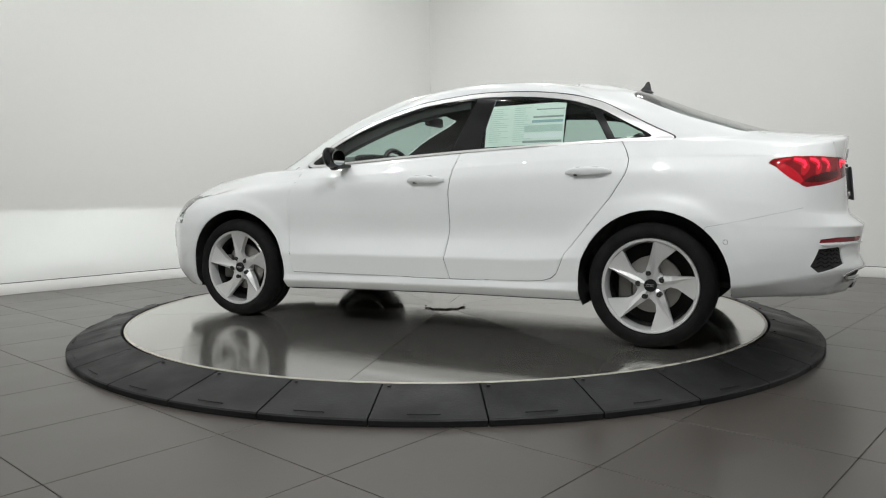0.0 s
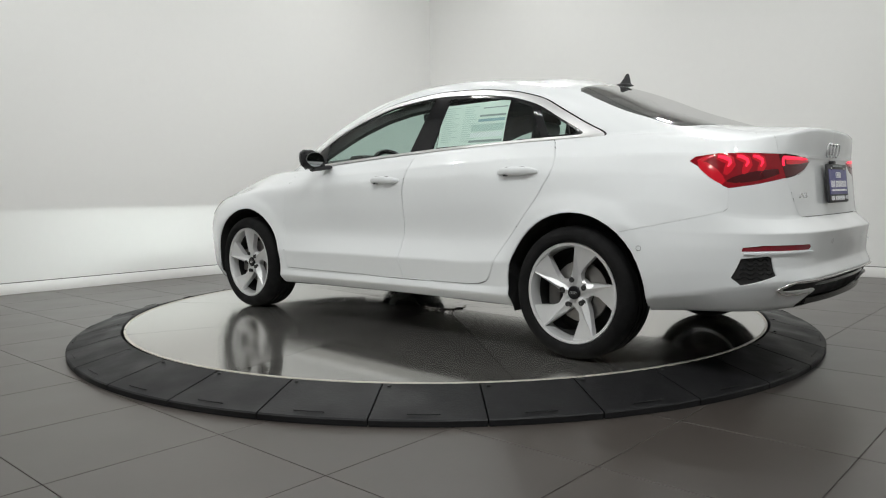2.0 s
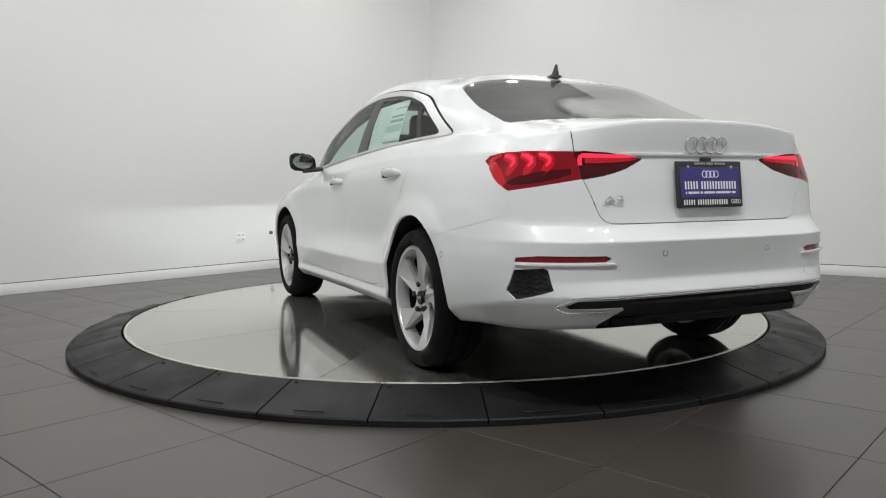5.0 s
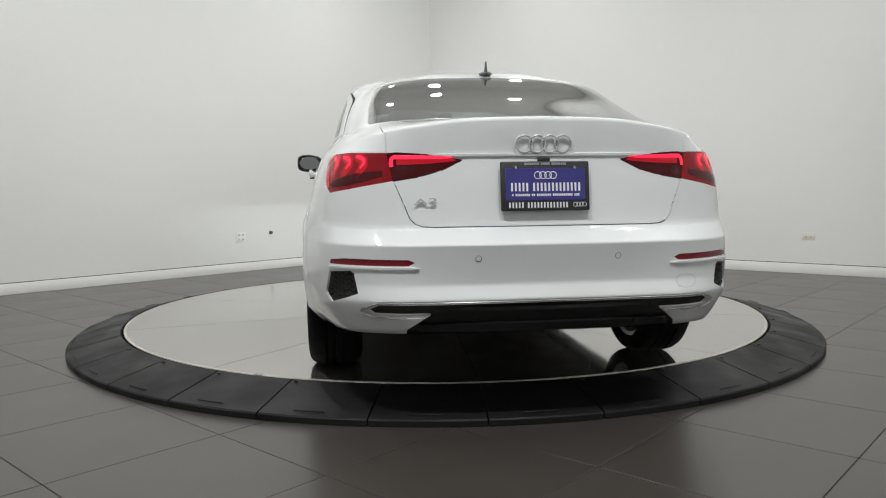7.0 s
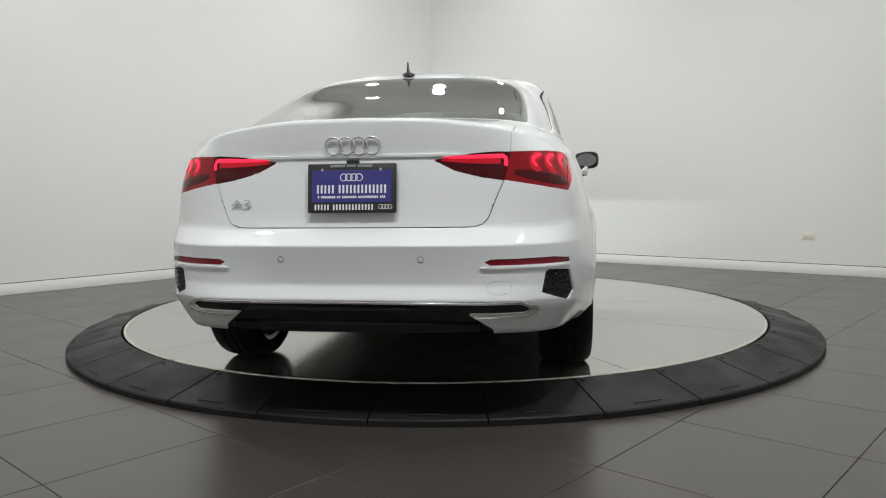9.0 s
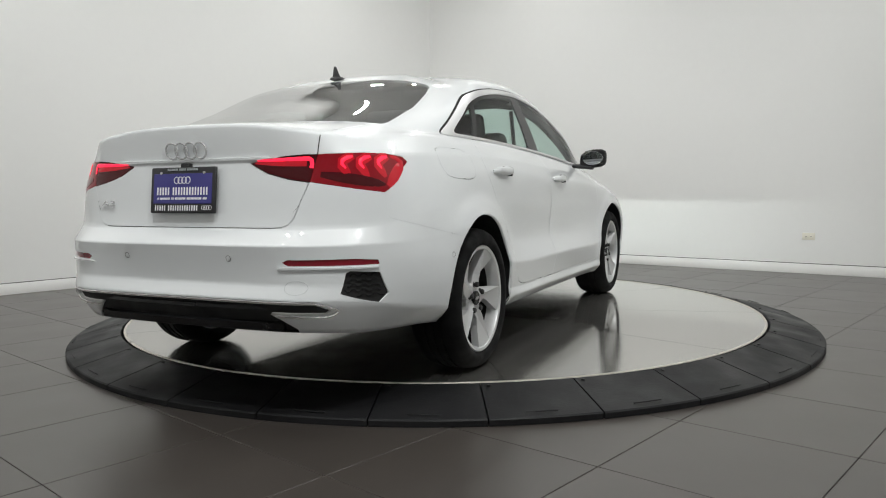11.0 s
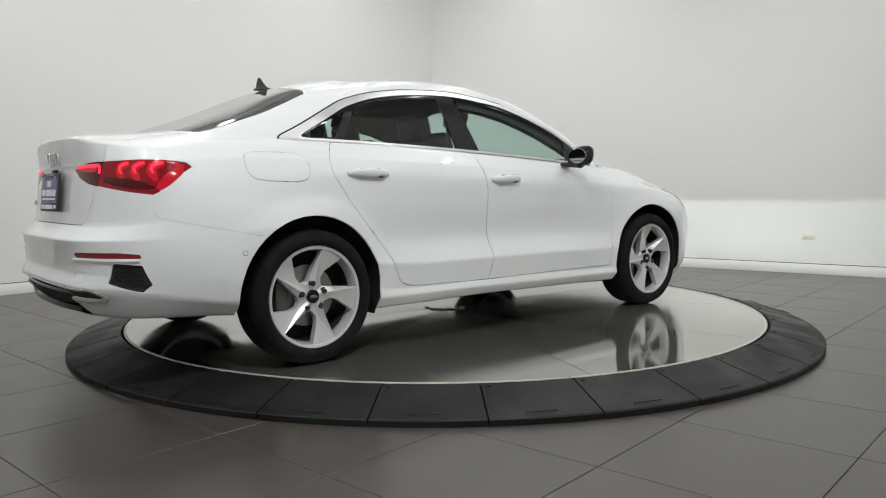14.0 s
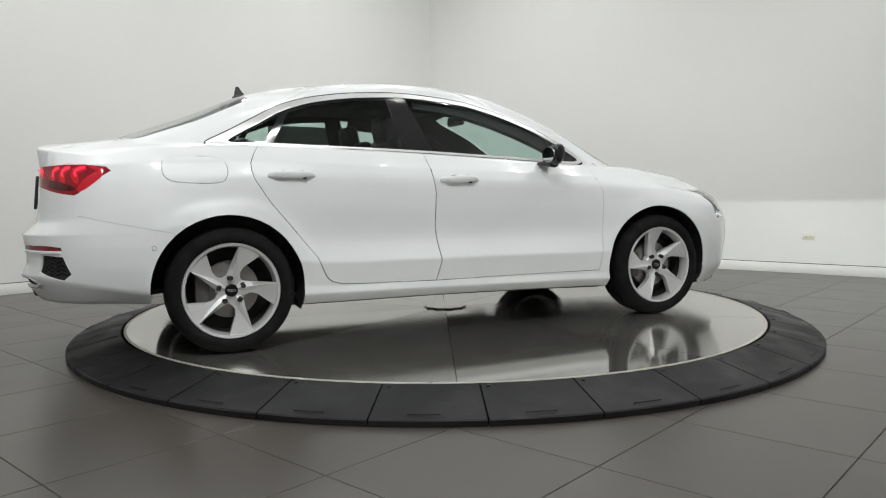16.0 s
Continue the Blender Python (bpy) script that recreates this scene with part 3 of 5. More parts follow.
def build_skin():
    grid = body_grid()
    bm = bmesh.new()
    vs = [[bm.verts.new(p) for p in col] for col in grid]
    for i in range(len(vs) - 1):
        for j in range(len(vs[0]) - 1):
            q = [vs[i][j], vs[i + 1][j], vs[i + 1][j + 1], vs[i][j + 1]]
            bm.faces.new(q).material_index = 1 if j < ROW_STEPS[0] else 0
    bmesh.ops.remove_doubles(bm, verts=bm.verts[:], dist=2e-5)
    bmesh.ops.recalc_face_normals(bm, faces=bm.faces[:])
    bm.normal_update()
    if sum(f.normal.y * f.calc_area() for f in bm.faces) < 0:
        bmesh.ops.reverse_faces(bm, faces=bm.faces[:])
    bm.normal_update()
    low = lambda f: f.calc_center_median().z < 1.0
    side_mid = lambda f: f.normal.y > 0.06 and -0.5 < f.calc_center_median().x < 2.4 and f.calc_center_median().y > 0.5
    knife(bm, ARCH_R, SIDE, lambda f: f.normal.y > 0.2 and low(f))
    knife(bm, ARCH_F, SIDE, lambda f: f.normal.y > 0.02 and low(f) and f.calc_center_median().y > 0.4)
    for poly in (DOOR_F, DOOR_R, SEAL, DLO, DLO_IN, GLASS_F, GLASS_R, GLASS_Q, FUEL):
        knife(bm, poly, SIDE, side_mid)
    tail = lambda f: f.calc_center_median().x < -0.28 and f.normal.z < 0.75 and f.calc_center_median().z < 1.09
    quarter = lambda f: f.calc_center_median().x < -0.25 and (f.normal.x < 0.1)
    knife(bm, LAMP, QUARTER, quarter)
    knife(bm, BUMPER, QUARTER, quarter)
    knife(bm, TRUNK, BACK, tail)
    knife(bm, [(-1.2, -.1), (-.475, -.1), (-.475, .575), (-1.2, .575)], TOP, lambda f: f.normal.z > 0.5 and f.calc_center_median().x < -0.3)
    for poly in (REFLECTOR, VENT, DIFF_TRIM_O, DIFFUSER):
        knife(bm, poly, BACK, lambda f: f.normal.x < -0.1 and f.calc_center_median().x < -0.6)
    knife(bm, REAR_GLASS, BACK, lambda f: f.calc_center_median().z > 1.06 and f.calc_center_median().x < 0.26 and f.normal.y < 0.83)
    knife(bm, SCREEN, BACK, lambda f: f.calc_center_median().z > .95 and f.calc_center_median().x > 1.4 and f.normal.x > 0.1)
    knife(bm, HEADLAMP, SIDE, lambda f: f.calc_center_median().x > 2.9 and f.normal.y > 0.05)
    knife(bm, HEAD_FRONT, BACK, lambda f: f.calc_center_median().x > 2.95 and f.normal.x > 0.15)
    knife(bm, BONNET, TOP, lambda f: f.calc_center_median().x > 2.2 and f.normal.z > 0.4)
    bm.normal_update()
    return bm


def region(f):
    c = f.calc_center_median()
    x, y, z, n = c.x, c.y, c.z, f.normal
    u = (x + y) / math.sqrt(2)
    if z < 1.0 and n.y > -0.3 and y > 0.4 and (inside(ARCH_R, x, z) or inside(ARCH_F, x, z)):
        return None
    if z < 0.45 and y > 0.4 and (abs(x + .008) < .372 and z < .325 or abs(x - 2.622) < .372 and z < .322):
        return None
    if f.material_index == 1:
        return "underside"
    if n.y > 0.06 and -0.5 < x < 2.4 and y > 0.5:
        if inside(DLO_IN, x, z):
            for name, poly in (("front_window", GLASS_F), ("rear_window", GLASS_R), ("quarter_window", GLASS_Q)):
                if inside(poly, x, z):
                    return name
            return "pillar_trim"
        if inside(DLO, x, z):
            return "window_trim"
        if inside(SEAL, x, z) and z > 0.004 + np.interp(x, (.16, 1.07, 1.68, 2.18), (1.047, 1.013, .979, .943)):
            return "window_seal"
        if inside(DOOR_F, x, z) and z < 1.02:
            return "front_door"
        if inside(DOOR_R, x, z) and z < 1.05:
            return "rear_door"
        if inside(FUEL, x, z):
            return "fuel_flap"
    if x < -0.25 and n.x < 0.1:
        if inside(LAMP, u, z):
            return "tail_lamp_inner" if inside(TRUNK, y, z) else "tail_lamp"
        if x < -0.6 and n.x < -0.1:
            if inside(REFLECTOR, y, z):
                return "reflector"
            if inside(VENT, y, z):
                return "vent"
            if inside(DIFFUSER, y, z):
                return "diffuser"
            if inside(DIFF_TRIM_O, y, z):
                return "diffuser_trim"
        if inside(BUMPER, u, z) and not (n.x < -0.1 and x < -0.6 and inside(TRUNK, y, z)):
            return "rear_bumper"
    if z > 1.06 and x < 0.26 and n.y < 0.83 and inside(REAR_GLASS, y, z):
        return "rear_glass"
    if x < -0.28 and n.z < 0.75 and z < 1.09 and inside(TRUNK, y, z):
        return "boot_lid"
    if n.z > 0.5 and x < -0.475 and y < 0.575:
        return "boot_lid"
    if z > .95 and x > 1.4 and n.x > 0.1 and inside(SCREEN, y, z):
        return "windscreen"
    if x > 2.95 and (n.y > 0.05 and inside(HEADLAMP, x, z) or n.x > 0.15 and x > 3.12 and inside(HEAD_FRONT, y, z)):
        return "headlamp"
    if x > 2.2 and n.z > 0.4 and inside(BONNET, x, y):
        return "bonnet"
    return "body"


def take(bm, faces, side, gap=0.0, depth=0.0, lift=0.0):
    """Vertices, faces and normals of a set of skin faces, on the left (1) or the right (-1); gap draws its rim in, depth turns the rim inward."""
    verts, index, nor, polys = [], {}, [], []
    pull = {}
    rim = []
    fs = set(faces)
    for f in faces:
        for lp in f.loops:
            e = lp.edge
            if sum(1 for g in e.link_faces if g in fs) == 1:
                a, b = e.verts
                if abs(a.co.y) < 1e-4 and abs(b.co.y) < 1e-4:
                    continue
                d = f.calc_center_median() - (a.co + b.co) / 2
                t = (b.co - a.co).normalized()
                d = d - t * d.dot(t)
                if d.length > 1e-6:
                    d.normalize()
                    for v in (a, b):
                        pull[v] = pull.get(v, Vector()) + d
                rim.append((lp.vert, lp.link_loop_next.vert))
    for f in faces:
        poly = []
        for v in f.verts:
            if v not in index:
                co = v.co + v.normal * lift
                if gap and v in pull and pull[v].length > 1e-6:
                    sh = pull[v].normalized() * gap
                    if abs(v.co.y) < 1e-4:
                        sh.y = 0
                    co = co + sh
                index[v] = len(verts)
                verts.append((co.x, co.y * side, co.z))
                nor.append((v.normal.x, v.normal.y * side, v.normal.z))
            poly.append(index[v])
        polys.append(poly if side > 0 else poly[::-1])
    if depth:
        low = {}
        for a, b in rim:
            for v in (a, b):
                if v not in low:
                    i = index[v]
                    n = Vector(nor[i])
                    low[v] = len(verts)
                    verts.append(tuple(Vector(verts[i]) - n * depth))
                    nor.append(None)
            q = [index[b], index[a], low[a], low[b]]
            polys.append(q if side > 0 else q[::-1])
    return verts, polys, nor


def skin_part(name, pieces, material, parent, label=""):
    """One mesh from several taken pieces, shaded with the whole skin's own normals."""
    V, F, N = [], [], []
    for v, f, n in pieces:
        k = len(V)
        V += v
        F += [[i + k for i in p] for p in f]
        N += n
    me = bpy.data.meshes.new(name)
    me.from_pydata(V, [], F)
    me.materials.append(material)
    for p in me.polygons:
        p.use_smooth = True
    flat = me.vertex_normals
    me.normals_split_custom_set_from_vertices([n if n else tuple(flat[i].vector) for i, n in enumerate(N)])
    ob = new(name, me)
    ob.parent = parent
    if label:
        ob["label"] = label
    return ob


# ---- the turntable ----
DISC_R, RING_IN, RING_OUT = 2.05, 2.062, 2.352


def sector(r0, r1, a0, a1, z0, z1, n=6, edge=0.006, gap=0.0, slope=0.0):
    """A plate between two radii and two angles, its upper rim slightly rounded; slope lowers its outer edge."""
    bm = bmesh.new()
    prof = [(r0, z0), (r0, z1 - edge), (r0 + edge, z1), (r1 - edge, z1 - slope), (r1, z1 - slope - edge), (r1, z0)]
    cols = []
    for i in range(n + 1):
        a = a0 + (a1 - a0) * i / n
        cols.append([bm.verts.new((r * math.cos(a) + (gap if i == 0 else -gap if i == n else 0) * -math.sin(a),
                                   r * math.sin(a) + (gap if i == 0 else -gap if i == n else 0) * math.cos(a), z)) for r, z in prof])
    for A, B in zip(cols, cols[1:]):
        for k in range(len(prof)):
            j = (k + 1) % len(prof)
            bm.faces.new((A[k], B[k], B[j], A[j]))
    bm.faces.new(cols[0])
    bm.faces.new(cols[-1][::-1])
    bmesh.ops.recalc_face_normals(bm, faces=bm.faces[:])
    return bm


turntable = empty("turntable", "round polished steel turntable plate carrying the car", "turntable")
for i in range(10):
    a = radians(-101.8 - heading(0) + 36 * i)
    part("steel_sector", sector(0.10, DISC_R, a, a + radians(36), -0.02, 0.0, 14, 0.0015, 0.0018), M_STEEL, turntable, smooth=30)
part("deck", lathe([(0.0005, -0.024), (DISC_R - 0.01, -0.024), (DISC_R - 0.01, -0.08), (0.0005, -0.08)], 96, "z"), M_DARK, turntable)
part("edge_band", lathe([(2.034, 0.0006), (2.036, 0.0022), (2.048, 0.0022), (2.050, -0.002)], 160, "z"), mat("worn_steel_edge", (0.62, 0.58, 0.52), 0.35, 0.6, noise_amt=0.15, noise_scale=9), turntable, "pale worn steel edge band")
gear = []
for i in range(120):
    a = 2 * math.pi * i / 120
    gear.append(((0.135 + 0.012 * math.sin(a * 10)) * math.cos(a), (0.135 + 0.012 * math.sin(a * 10)) * math.sin(a)))
part("hub_cover", prism(gear, 0.006), M_STEEL, turntable, "scalloped steel hub cover", m=Matrix.Translation((0, 0, 0.004)))

ring = empty("turntable_ring", "fixed ring of black rubber ramp segments round the turntable", "ramp ring")
for i in range(32):
    a = radians(-86.1 + 11.25 * i)
    b = a + radians(11.25)
    seg = part("ramp_segment", sector(RING_IN, RING_OUT, a, b, FLOOR_Z + 0.001, 0.003, 6, 0.006, 0.0036, 0.064), M_RING, ring, smooth=30)
    c = a + radians(0.9)
    part("bolt", lathe([(0.0005, 0.0045), (0.008, 0.0045), (0.009, 0.0)], 10, "z"), M_BOLT, seg,
         m=Matrix.Translation((2.095 * math.cos(c), 2.095 * math.sin(c), -0.001)))
    c0, c1 = (a + b) / 2 - radians(2.0), (a + b) / 2 + radians(1.2)
    part("moulding", tube([(2.322 * math.cos(c0 + (c1 - c0) * k / 5), 2.322 * math.sin(c0 + (c1 - c0) * k / 5), -0.0485) for k in range(6)], 0.0025, 5), M_RING, seg)


# ---- the car ----
car = empty("car", "white four-door saloon with lit red tail lamps on the steel turntable", "car")
CAR_AT = Matrix.Translation((-AX, -AY, 0))
from mathutils.bvhtree import BVHTree
skin = build_skin()
groups = {}
for f in skin.faces:
    groups.setdefault(region(f), []).append(f)
groups.pop(None, None)


def both(name, **kw):
    return [take(skin, groups[name], 1, **kw), take(skin, groups[name], -1, **kw)]


def car_part(name, pieces, material, label=""):
    ob = skin_part(name, pieces, material, car, label)
    ob.matrix_basis = CAR_AT
    return ob


G, D = 0.0008, 0.012
fuel = groups.pop("fuel_flap")
body = car_part("body", [take(skin, groups["body"] + fuel, 1, gap=G, depth=D), take(skin, groups["body"], -1, gap=G, depth=D)], M_PAINT)
car_part("fuel_flap", [take(skin, fuel, -1, gap=0.0026, depth=0.01)], M_PAINT)
doors = {}
for nm in ("front_door", "rear_door"):
    for s in (1, -1):
        doors[nm, s] = car_part(nm, [take(skin, groups[nm], s, gap=0.0036, depth=D)], M_PAINT)
for nm, g_ in (("boot_lid", 0.0034), ("bonnet", 0.0032), ("rear_bumper", 0.0004)):
    doors[nm] = car_part(nm, both(nm, gap=g_, depth=D), M_PAINT)
for nm, m_ in (("windscreen", M_GLASS), ("rear_glass", M_GLASSREAR)):
    car_part(nm, both(nm), m_, "tinted glass").visible_shadow = False
diffuser = car_part("diffuser", both("diffuser", lift=-0.012), M_BLACK, "black plastic diffuser")
car_part("diffuser_trim", both("diffuser_trim", lift=0.004, depth=0.02), M_TRIM, "satin metal strip")
for s in (1, -1):
    for lo, hi in ((-2.0, 0.0), (0.0, 2.62), (2.62, 5.0)):
        fs = [f for f in groups["underside"] if lo <= f.calc_center_median().x < hi]
        if fs:
            car_part("underside", [take(skin, fs, s)], M_DARK, "black underside panel")
for s in (1, -1):
    for nm in ("front_window", "rear_window", "quarter_window"):
        car_part(nm, [take(skin, groups[nm], s)], M_GLASS, "green-tinted glass").visible_shadow = False
    car_part("pillar_trim", [take(skin, groups["pillar_trim"], s, depth=0.01)], M_GLOSSBLACK, "gloss black pillar trim")
    car_part("window_trim", [take(skin, groups["window_trim"], s, lift=0.005, depth=0.014)], M_TRIM, "bright metal window surround")
    car_part("window_seal", [take(skin, groups["window_seal"], s)], M_SEAL, "thin black seal")
    lamp = car_part("tail_lamp", [take(skin, groups["tail_lamp"], s, gap=0.001, depth=D)], M_RED, "lit red tail lamp")
    lamp2 = car_part("tail_lamp", [take(skin, groups["tail_lamp_inner"], s, gap=0.001, depth=D)], M_REDDARK, "lit red lamp on the boot lid")
    car_part("reflector", [take(skin, groups["reflector"], s, lift=-0.004)], M_REFLECT, "red reflector strip")
    car_part("vent", [take(skin, groups["vent"], s, lift=-0.012)], M_BLACK, "black honeycomb vent")
    car_part("headlamp", [take(skin, groups["headlamp"], s, gap=0.001)], M_HEADGLASS, "clear headlamp lens")

# dark inner shell behind the panel gaps
shell = [f for k, fs in groups.items() if k not in ("front_window", "rear_window", "quarter_window", "windscreen", "rear_glass", "headlamp") for f in fs] + fuel
car_part("inner_shell", [take(skin, shell, 1, lift=-0.010), take(skin, shell, -1, lift=-0.010)], M_DARK, "black inner shell")
TREE = BVHTree.FromBMesh(skin)


RIM = 0.241


def rim_mesh():
    """Barrel, lip and hub of the alloy wheel, seen from outside along +y."""
    R = RIM
    bm = lathe([(R, -0.010), (R - .001, 0.002), (R - .004, 0.005), (R - .016, 0.002), (R - .019, -0.006), (R - .024, -0.035), (R - .028, -0.10), (R - .018, -0.19), (R, -0.195)], 80)
    lathe([(0.0005, -0.036), (0.066, -0.037), (0.074, -0.046), (0.074, -0.08), (0.0005, -0.08)], 40, bm=bm)
    bmesh.ops.recalc_face_normals(bm, faces=bm.faces[:])
    return bm


def blade_mesh(a):
    """One broad wheel blade with a sharp ridge along its leading edge, turned by a."""
    bm = bmesh.new()

    def P(r, deg, y):
        w = a + radians(88 - deg)
        return bm.verts.new((-r * RIM * math.cos(w), y, r * RIM * math.sin(w)))
    tip, end, mid = P(.965, 3, .0005), P(.955, 33, -.006), P(.960, 18, -.003)
    notch, foot, elbow = P(.545, 21, -.030), P(.255, 40, -.034), P(.40, 19, -.031)
    crest0, crest1 = P(.20, -6, -.024), P(.44, 0.5, -.014)
    lead0, lead1 = P(.245, -38, -.040), P(.46, -9.5, -.040)
    gutter0, gutter1 = P(.24, 14, -.033), P(.45, 10.5, -.027)
    heart = P(.06, 0, -.034)
    for q in ((crest0, crest1, gutter1, gutter0), (crest1, tip, gutter1), (lead0, lead1, crest1, crest0), (lead1, tip, crest1), (gutter1, tip, mid, notch), (notch, mid, end),
              (gutter0, gutter1, notch, elbow), (gutter0, elbow, foot), (heart, gutter0, foot), (heart, crest0, gutter0), (heart, lead0, crest0)):
        bm.faces.new(q)
    edge = [lead0, lead1, tip, mid, end, notch, elbow, foot, heart]
    low = [bm.verts.new(v.co + Vector((0, -0.034, 0))) for v in edge]
    for k in range(len(edge)):
        j = (k + 1) % len(edge)
        bm.faces.new((edge[k], edge[j], low[j], low[k]))
    bmesh.ops.recalc_face_normals(bm, faces=bm.faces[:])
    return bm


def tyre_mesh():
    prof = [(.241, -.012), (.2425, .005), (.250, .013), (.266, .018), (.285, .014), (.302, .002), (.311, -.014), (.3155, -.032), (.3165, -.05)]
    for g in (-.062, -.098, -.134):
        prof += [(.3170, g + .006), (.3095, g + .005), (.3095, g - .005), (.3170, g - .006)]
    prof += [(.3165, -.150), (.3155, -.172), (.311, -.190), (.302, -.206), (.285, -.218), (.262, -.222), (.250, -.216), (.241, -.195)]
    bm = lathe(prof, 96)
    return bm


def wheel(x, y, side, turn, steer=0.0):
    m = CAR_AT @ Matrix.Translation((x, y * side, 0.3165)) @ Matrix.Rotation(radians(steer) + (0 if side > 0 else math.pi), 4, "Z")
    w = part("wheel", rim_mesh(), M_ALLOY, car, "five-blade silver alloy wheel", smooth=14, m=m)
    for i in range(5):
        part("blade", blade_mesh(turn + 2 * math.pi * i / 5), M_ALLOY, w, smooth=14)
    part("tyre", tyre_mesh(), M_RUBBER, w, "black rubber tyre", smooth=35)
    part("hub_cap", lathe([(0.0005, -.020), (.028, -.020), (.032, -.024), (.032, -.04)], 28), M_GLOSSBLACK, w, "black hub cap")
    bm = bmesh.new()
    for k in range(4):
        cx = (k - 1.5) * 0.0088
        tube([(cx + .0058 * math.cos(2 * math.pi * i / 16), -.0195, .0058 * math.sin(2 * math.pi * i / 16)) for i in range(16)], 0.0009, 5, True, bm)
    part("emblem", bm, M_BRIGHT, w)
    for i in range(5):
        a = turn + 2 * math.pi * i / 5 + radians(98)
        part("lug_bolt", lathe([(0.0005, -.016), (.0105, -.014), (.0125, -.017), (.0125, -.03), (.017, -.0305), (.017, -.042)], 14), M_BOLT, w,
             m=Matrix.Translation((-.062 * math.cos(a), 0, .062 * math.sin(a))))
    part("brake_disc", lathe([(.07, -.085), (.145, -.088), (.145, -.108), (.07, -.108)], 48, closed=True), M_ALLOYDARK, w, "steel brake disc")
    part("hub_carrier", lathe([(0.0005, -.075), (.075, -.078), (.08, -.12), (0.0005, -.14)], 32), M_IRON, w)
    part("caliper", box(.07, .075, .15, (.135, -.105, .0), 0.012), M_IRON, w, "dark brake caliper")
    # dark cylinder lining the barrel, put in for the shade inside the wheel
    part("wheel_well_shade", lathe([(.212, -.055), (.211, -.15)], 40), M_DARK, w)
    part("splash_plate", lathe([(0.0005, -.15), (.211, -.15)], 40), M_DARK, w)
    return w


wheel(0.0, .868, 1, 0.0), wheel(0.0, .868, -1, radians(-6)), wheel(2.636, .872, 1, radians(15)), wheel(2.636, .872, -1, radians(26))


def arch_liner(cx, cz, side):
    """A dark tub behind the wheel arch, its rim set just inside the fender's edge all round."""
    bm = bmesh.new()
    a0, sweep = (-20, 206) if cx < 1 else (-14, 207)
    angles = [radians(a0 + sweep * i / 40) for i in range(41)]
    rim = []
    for a in angles:
        hit = TREE.ray_cast(Vector((cx + .378 * math.cos(a), 1.5, max(.235, cz + .378 * math.sin(a)))), Vector((0, -1, 0)))[0]
        rim.append(hit.y if hit and hit.y > .6 else .80)
    rings = []
    for r, back in ((.3725, .003), (.380, .012), (.385, None), (.05, None)):
        rings.append([bm.verts.new((cx + r * math.cos(a), (y - back if back else .60 if r > .1 else .56) * side, cz + r * math.sin(a))) for a, y in zip(angles, rim)])
    for A, B in zip(rings, rings[1:]):
        for i in range(40):
            bm.faces.new((A[i], A[i + 1], B[i + 1], B[i]))
    bmesh.ops.recalc_face_normals(bm, faces=bm.faces[:])
    part("arch_liner", bm, M_DARK, car, "black wheel arch liner", m=CAR_AT)


for s in (1, -1):
    arch_liner(-.008, .325, s), arch_liner(2.622, .322, s)
part("floor_pan", box(2.95, 1.28, 0.07, (1.50, 0, 0.222), 0.02), M_DARK, car, m=CAR_AT)
part("sill_pan", box(1.78, 1.30, 0.03, (1.31, 0, 0.212), 0.005), M_DARK, car, m=CAR_AT)
part("rear_pan", box(0.50, 1.28, 0.03, (-0.45, 0, 0.312), 0.01), M_DARK, car, "black rear underbody pan", m=CAR_AT)
part("rear_silencer", box(0.34, 0.80, 0.08, (-0.55, 0, 0.335), 0.03), M_DARK, car, m=CAR_AT)


# ---- the car's fittings ----


def on_flank(x, z, side=1, off=0.0):
    """The point of the flank at that length and height, off metres outward."""
    hit, n, _, _ = TREE.ray_cast(Vector((x, 1.5, z)), Vector((0, -1, 0)))
    p = hit + n * off
    return Vector((p.x, p.y * side, p.z)), Vector((n.x, n.y * side, n.z))


def on_tail(y, z, off=0.0):
    hit, n, _, _ = TREE.ray_cast(Vector((-2.0, abs(y) + 1e-4, z)), Vector((1, 0, 0)))
    if n.x > 0:
        n = -n
    s = 1 if y >= 0 else -1
    p = hit + n * off
    return Vector((p.x, p.y * s, p.z)), Vector((n.x, n.y * s, n.z))


def on_quarter(u, z, side=1, off=0.0):
    d = Vector((1, -1, 0)).normalized()
    e = Vector((1, 1, 0)).normalized()
    hit, n, _, _ = TREE.ray_cast(e * u - d * 3 + Vector((0, 0, z)), d)
    p = hit + n * off
    return Vector((p.x, p.y * side, p.z)), Vector((n.x, n.y * side, n.z))


def strip(points, normals, half, thick):
    """A raised bar along points on the skin; half is half its width, per point or one for all."""
    bm = bmesh.new()
    rings = []
    for i, (p, n) in enumerate(zip(points, normals)):
        a, b = points[max(0, i - 1)], points[min(len(points) - 1, i + 1)]
        t = (b - a).normalized()
        w = n.cross(t).normalized()
        h = half[i] if isinstance(half, (list, tuple)) else half
        rings.append([bm.verts.new(q) for q in (p - w * h, p - w * h * 0.8 + n * thick, p + w * h * 0.8 + n * thick, p + w * h)])
    for A, B in zip(rings, rings[1:]):
        for k in range(4):
            bm.faces.new((A[k], A[(k + 1) % 4], B[(k + 1) % 4], B[k]))
    bm.faces.new(rings[0][::-1]), bm.faces.new(rings[-1])
    bmesh.ops.recalc_face_normals(bm, faces=bm.faces[:])
    return bm


def fitting(name, bm, material, label="", smooth=40, parent=None):
    return part(name, bm, material, parent or car, label, smooth, None if parent else CAR_AT)


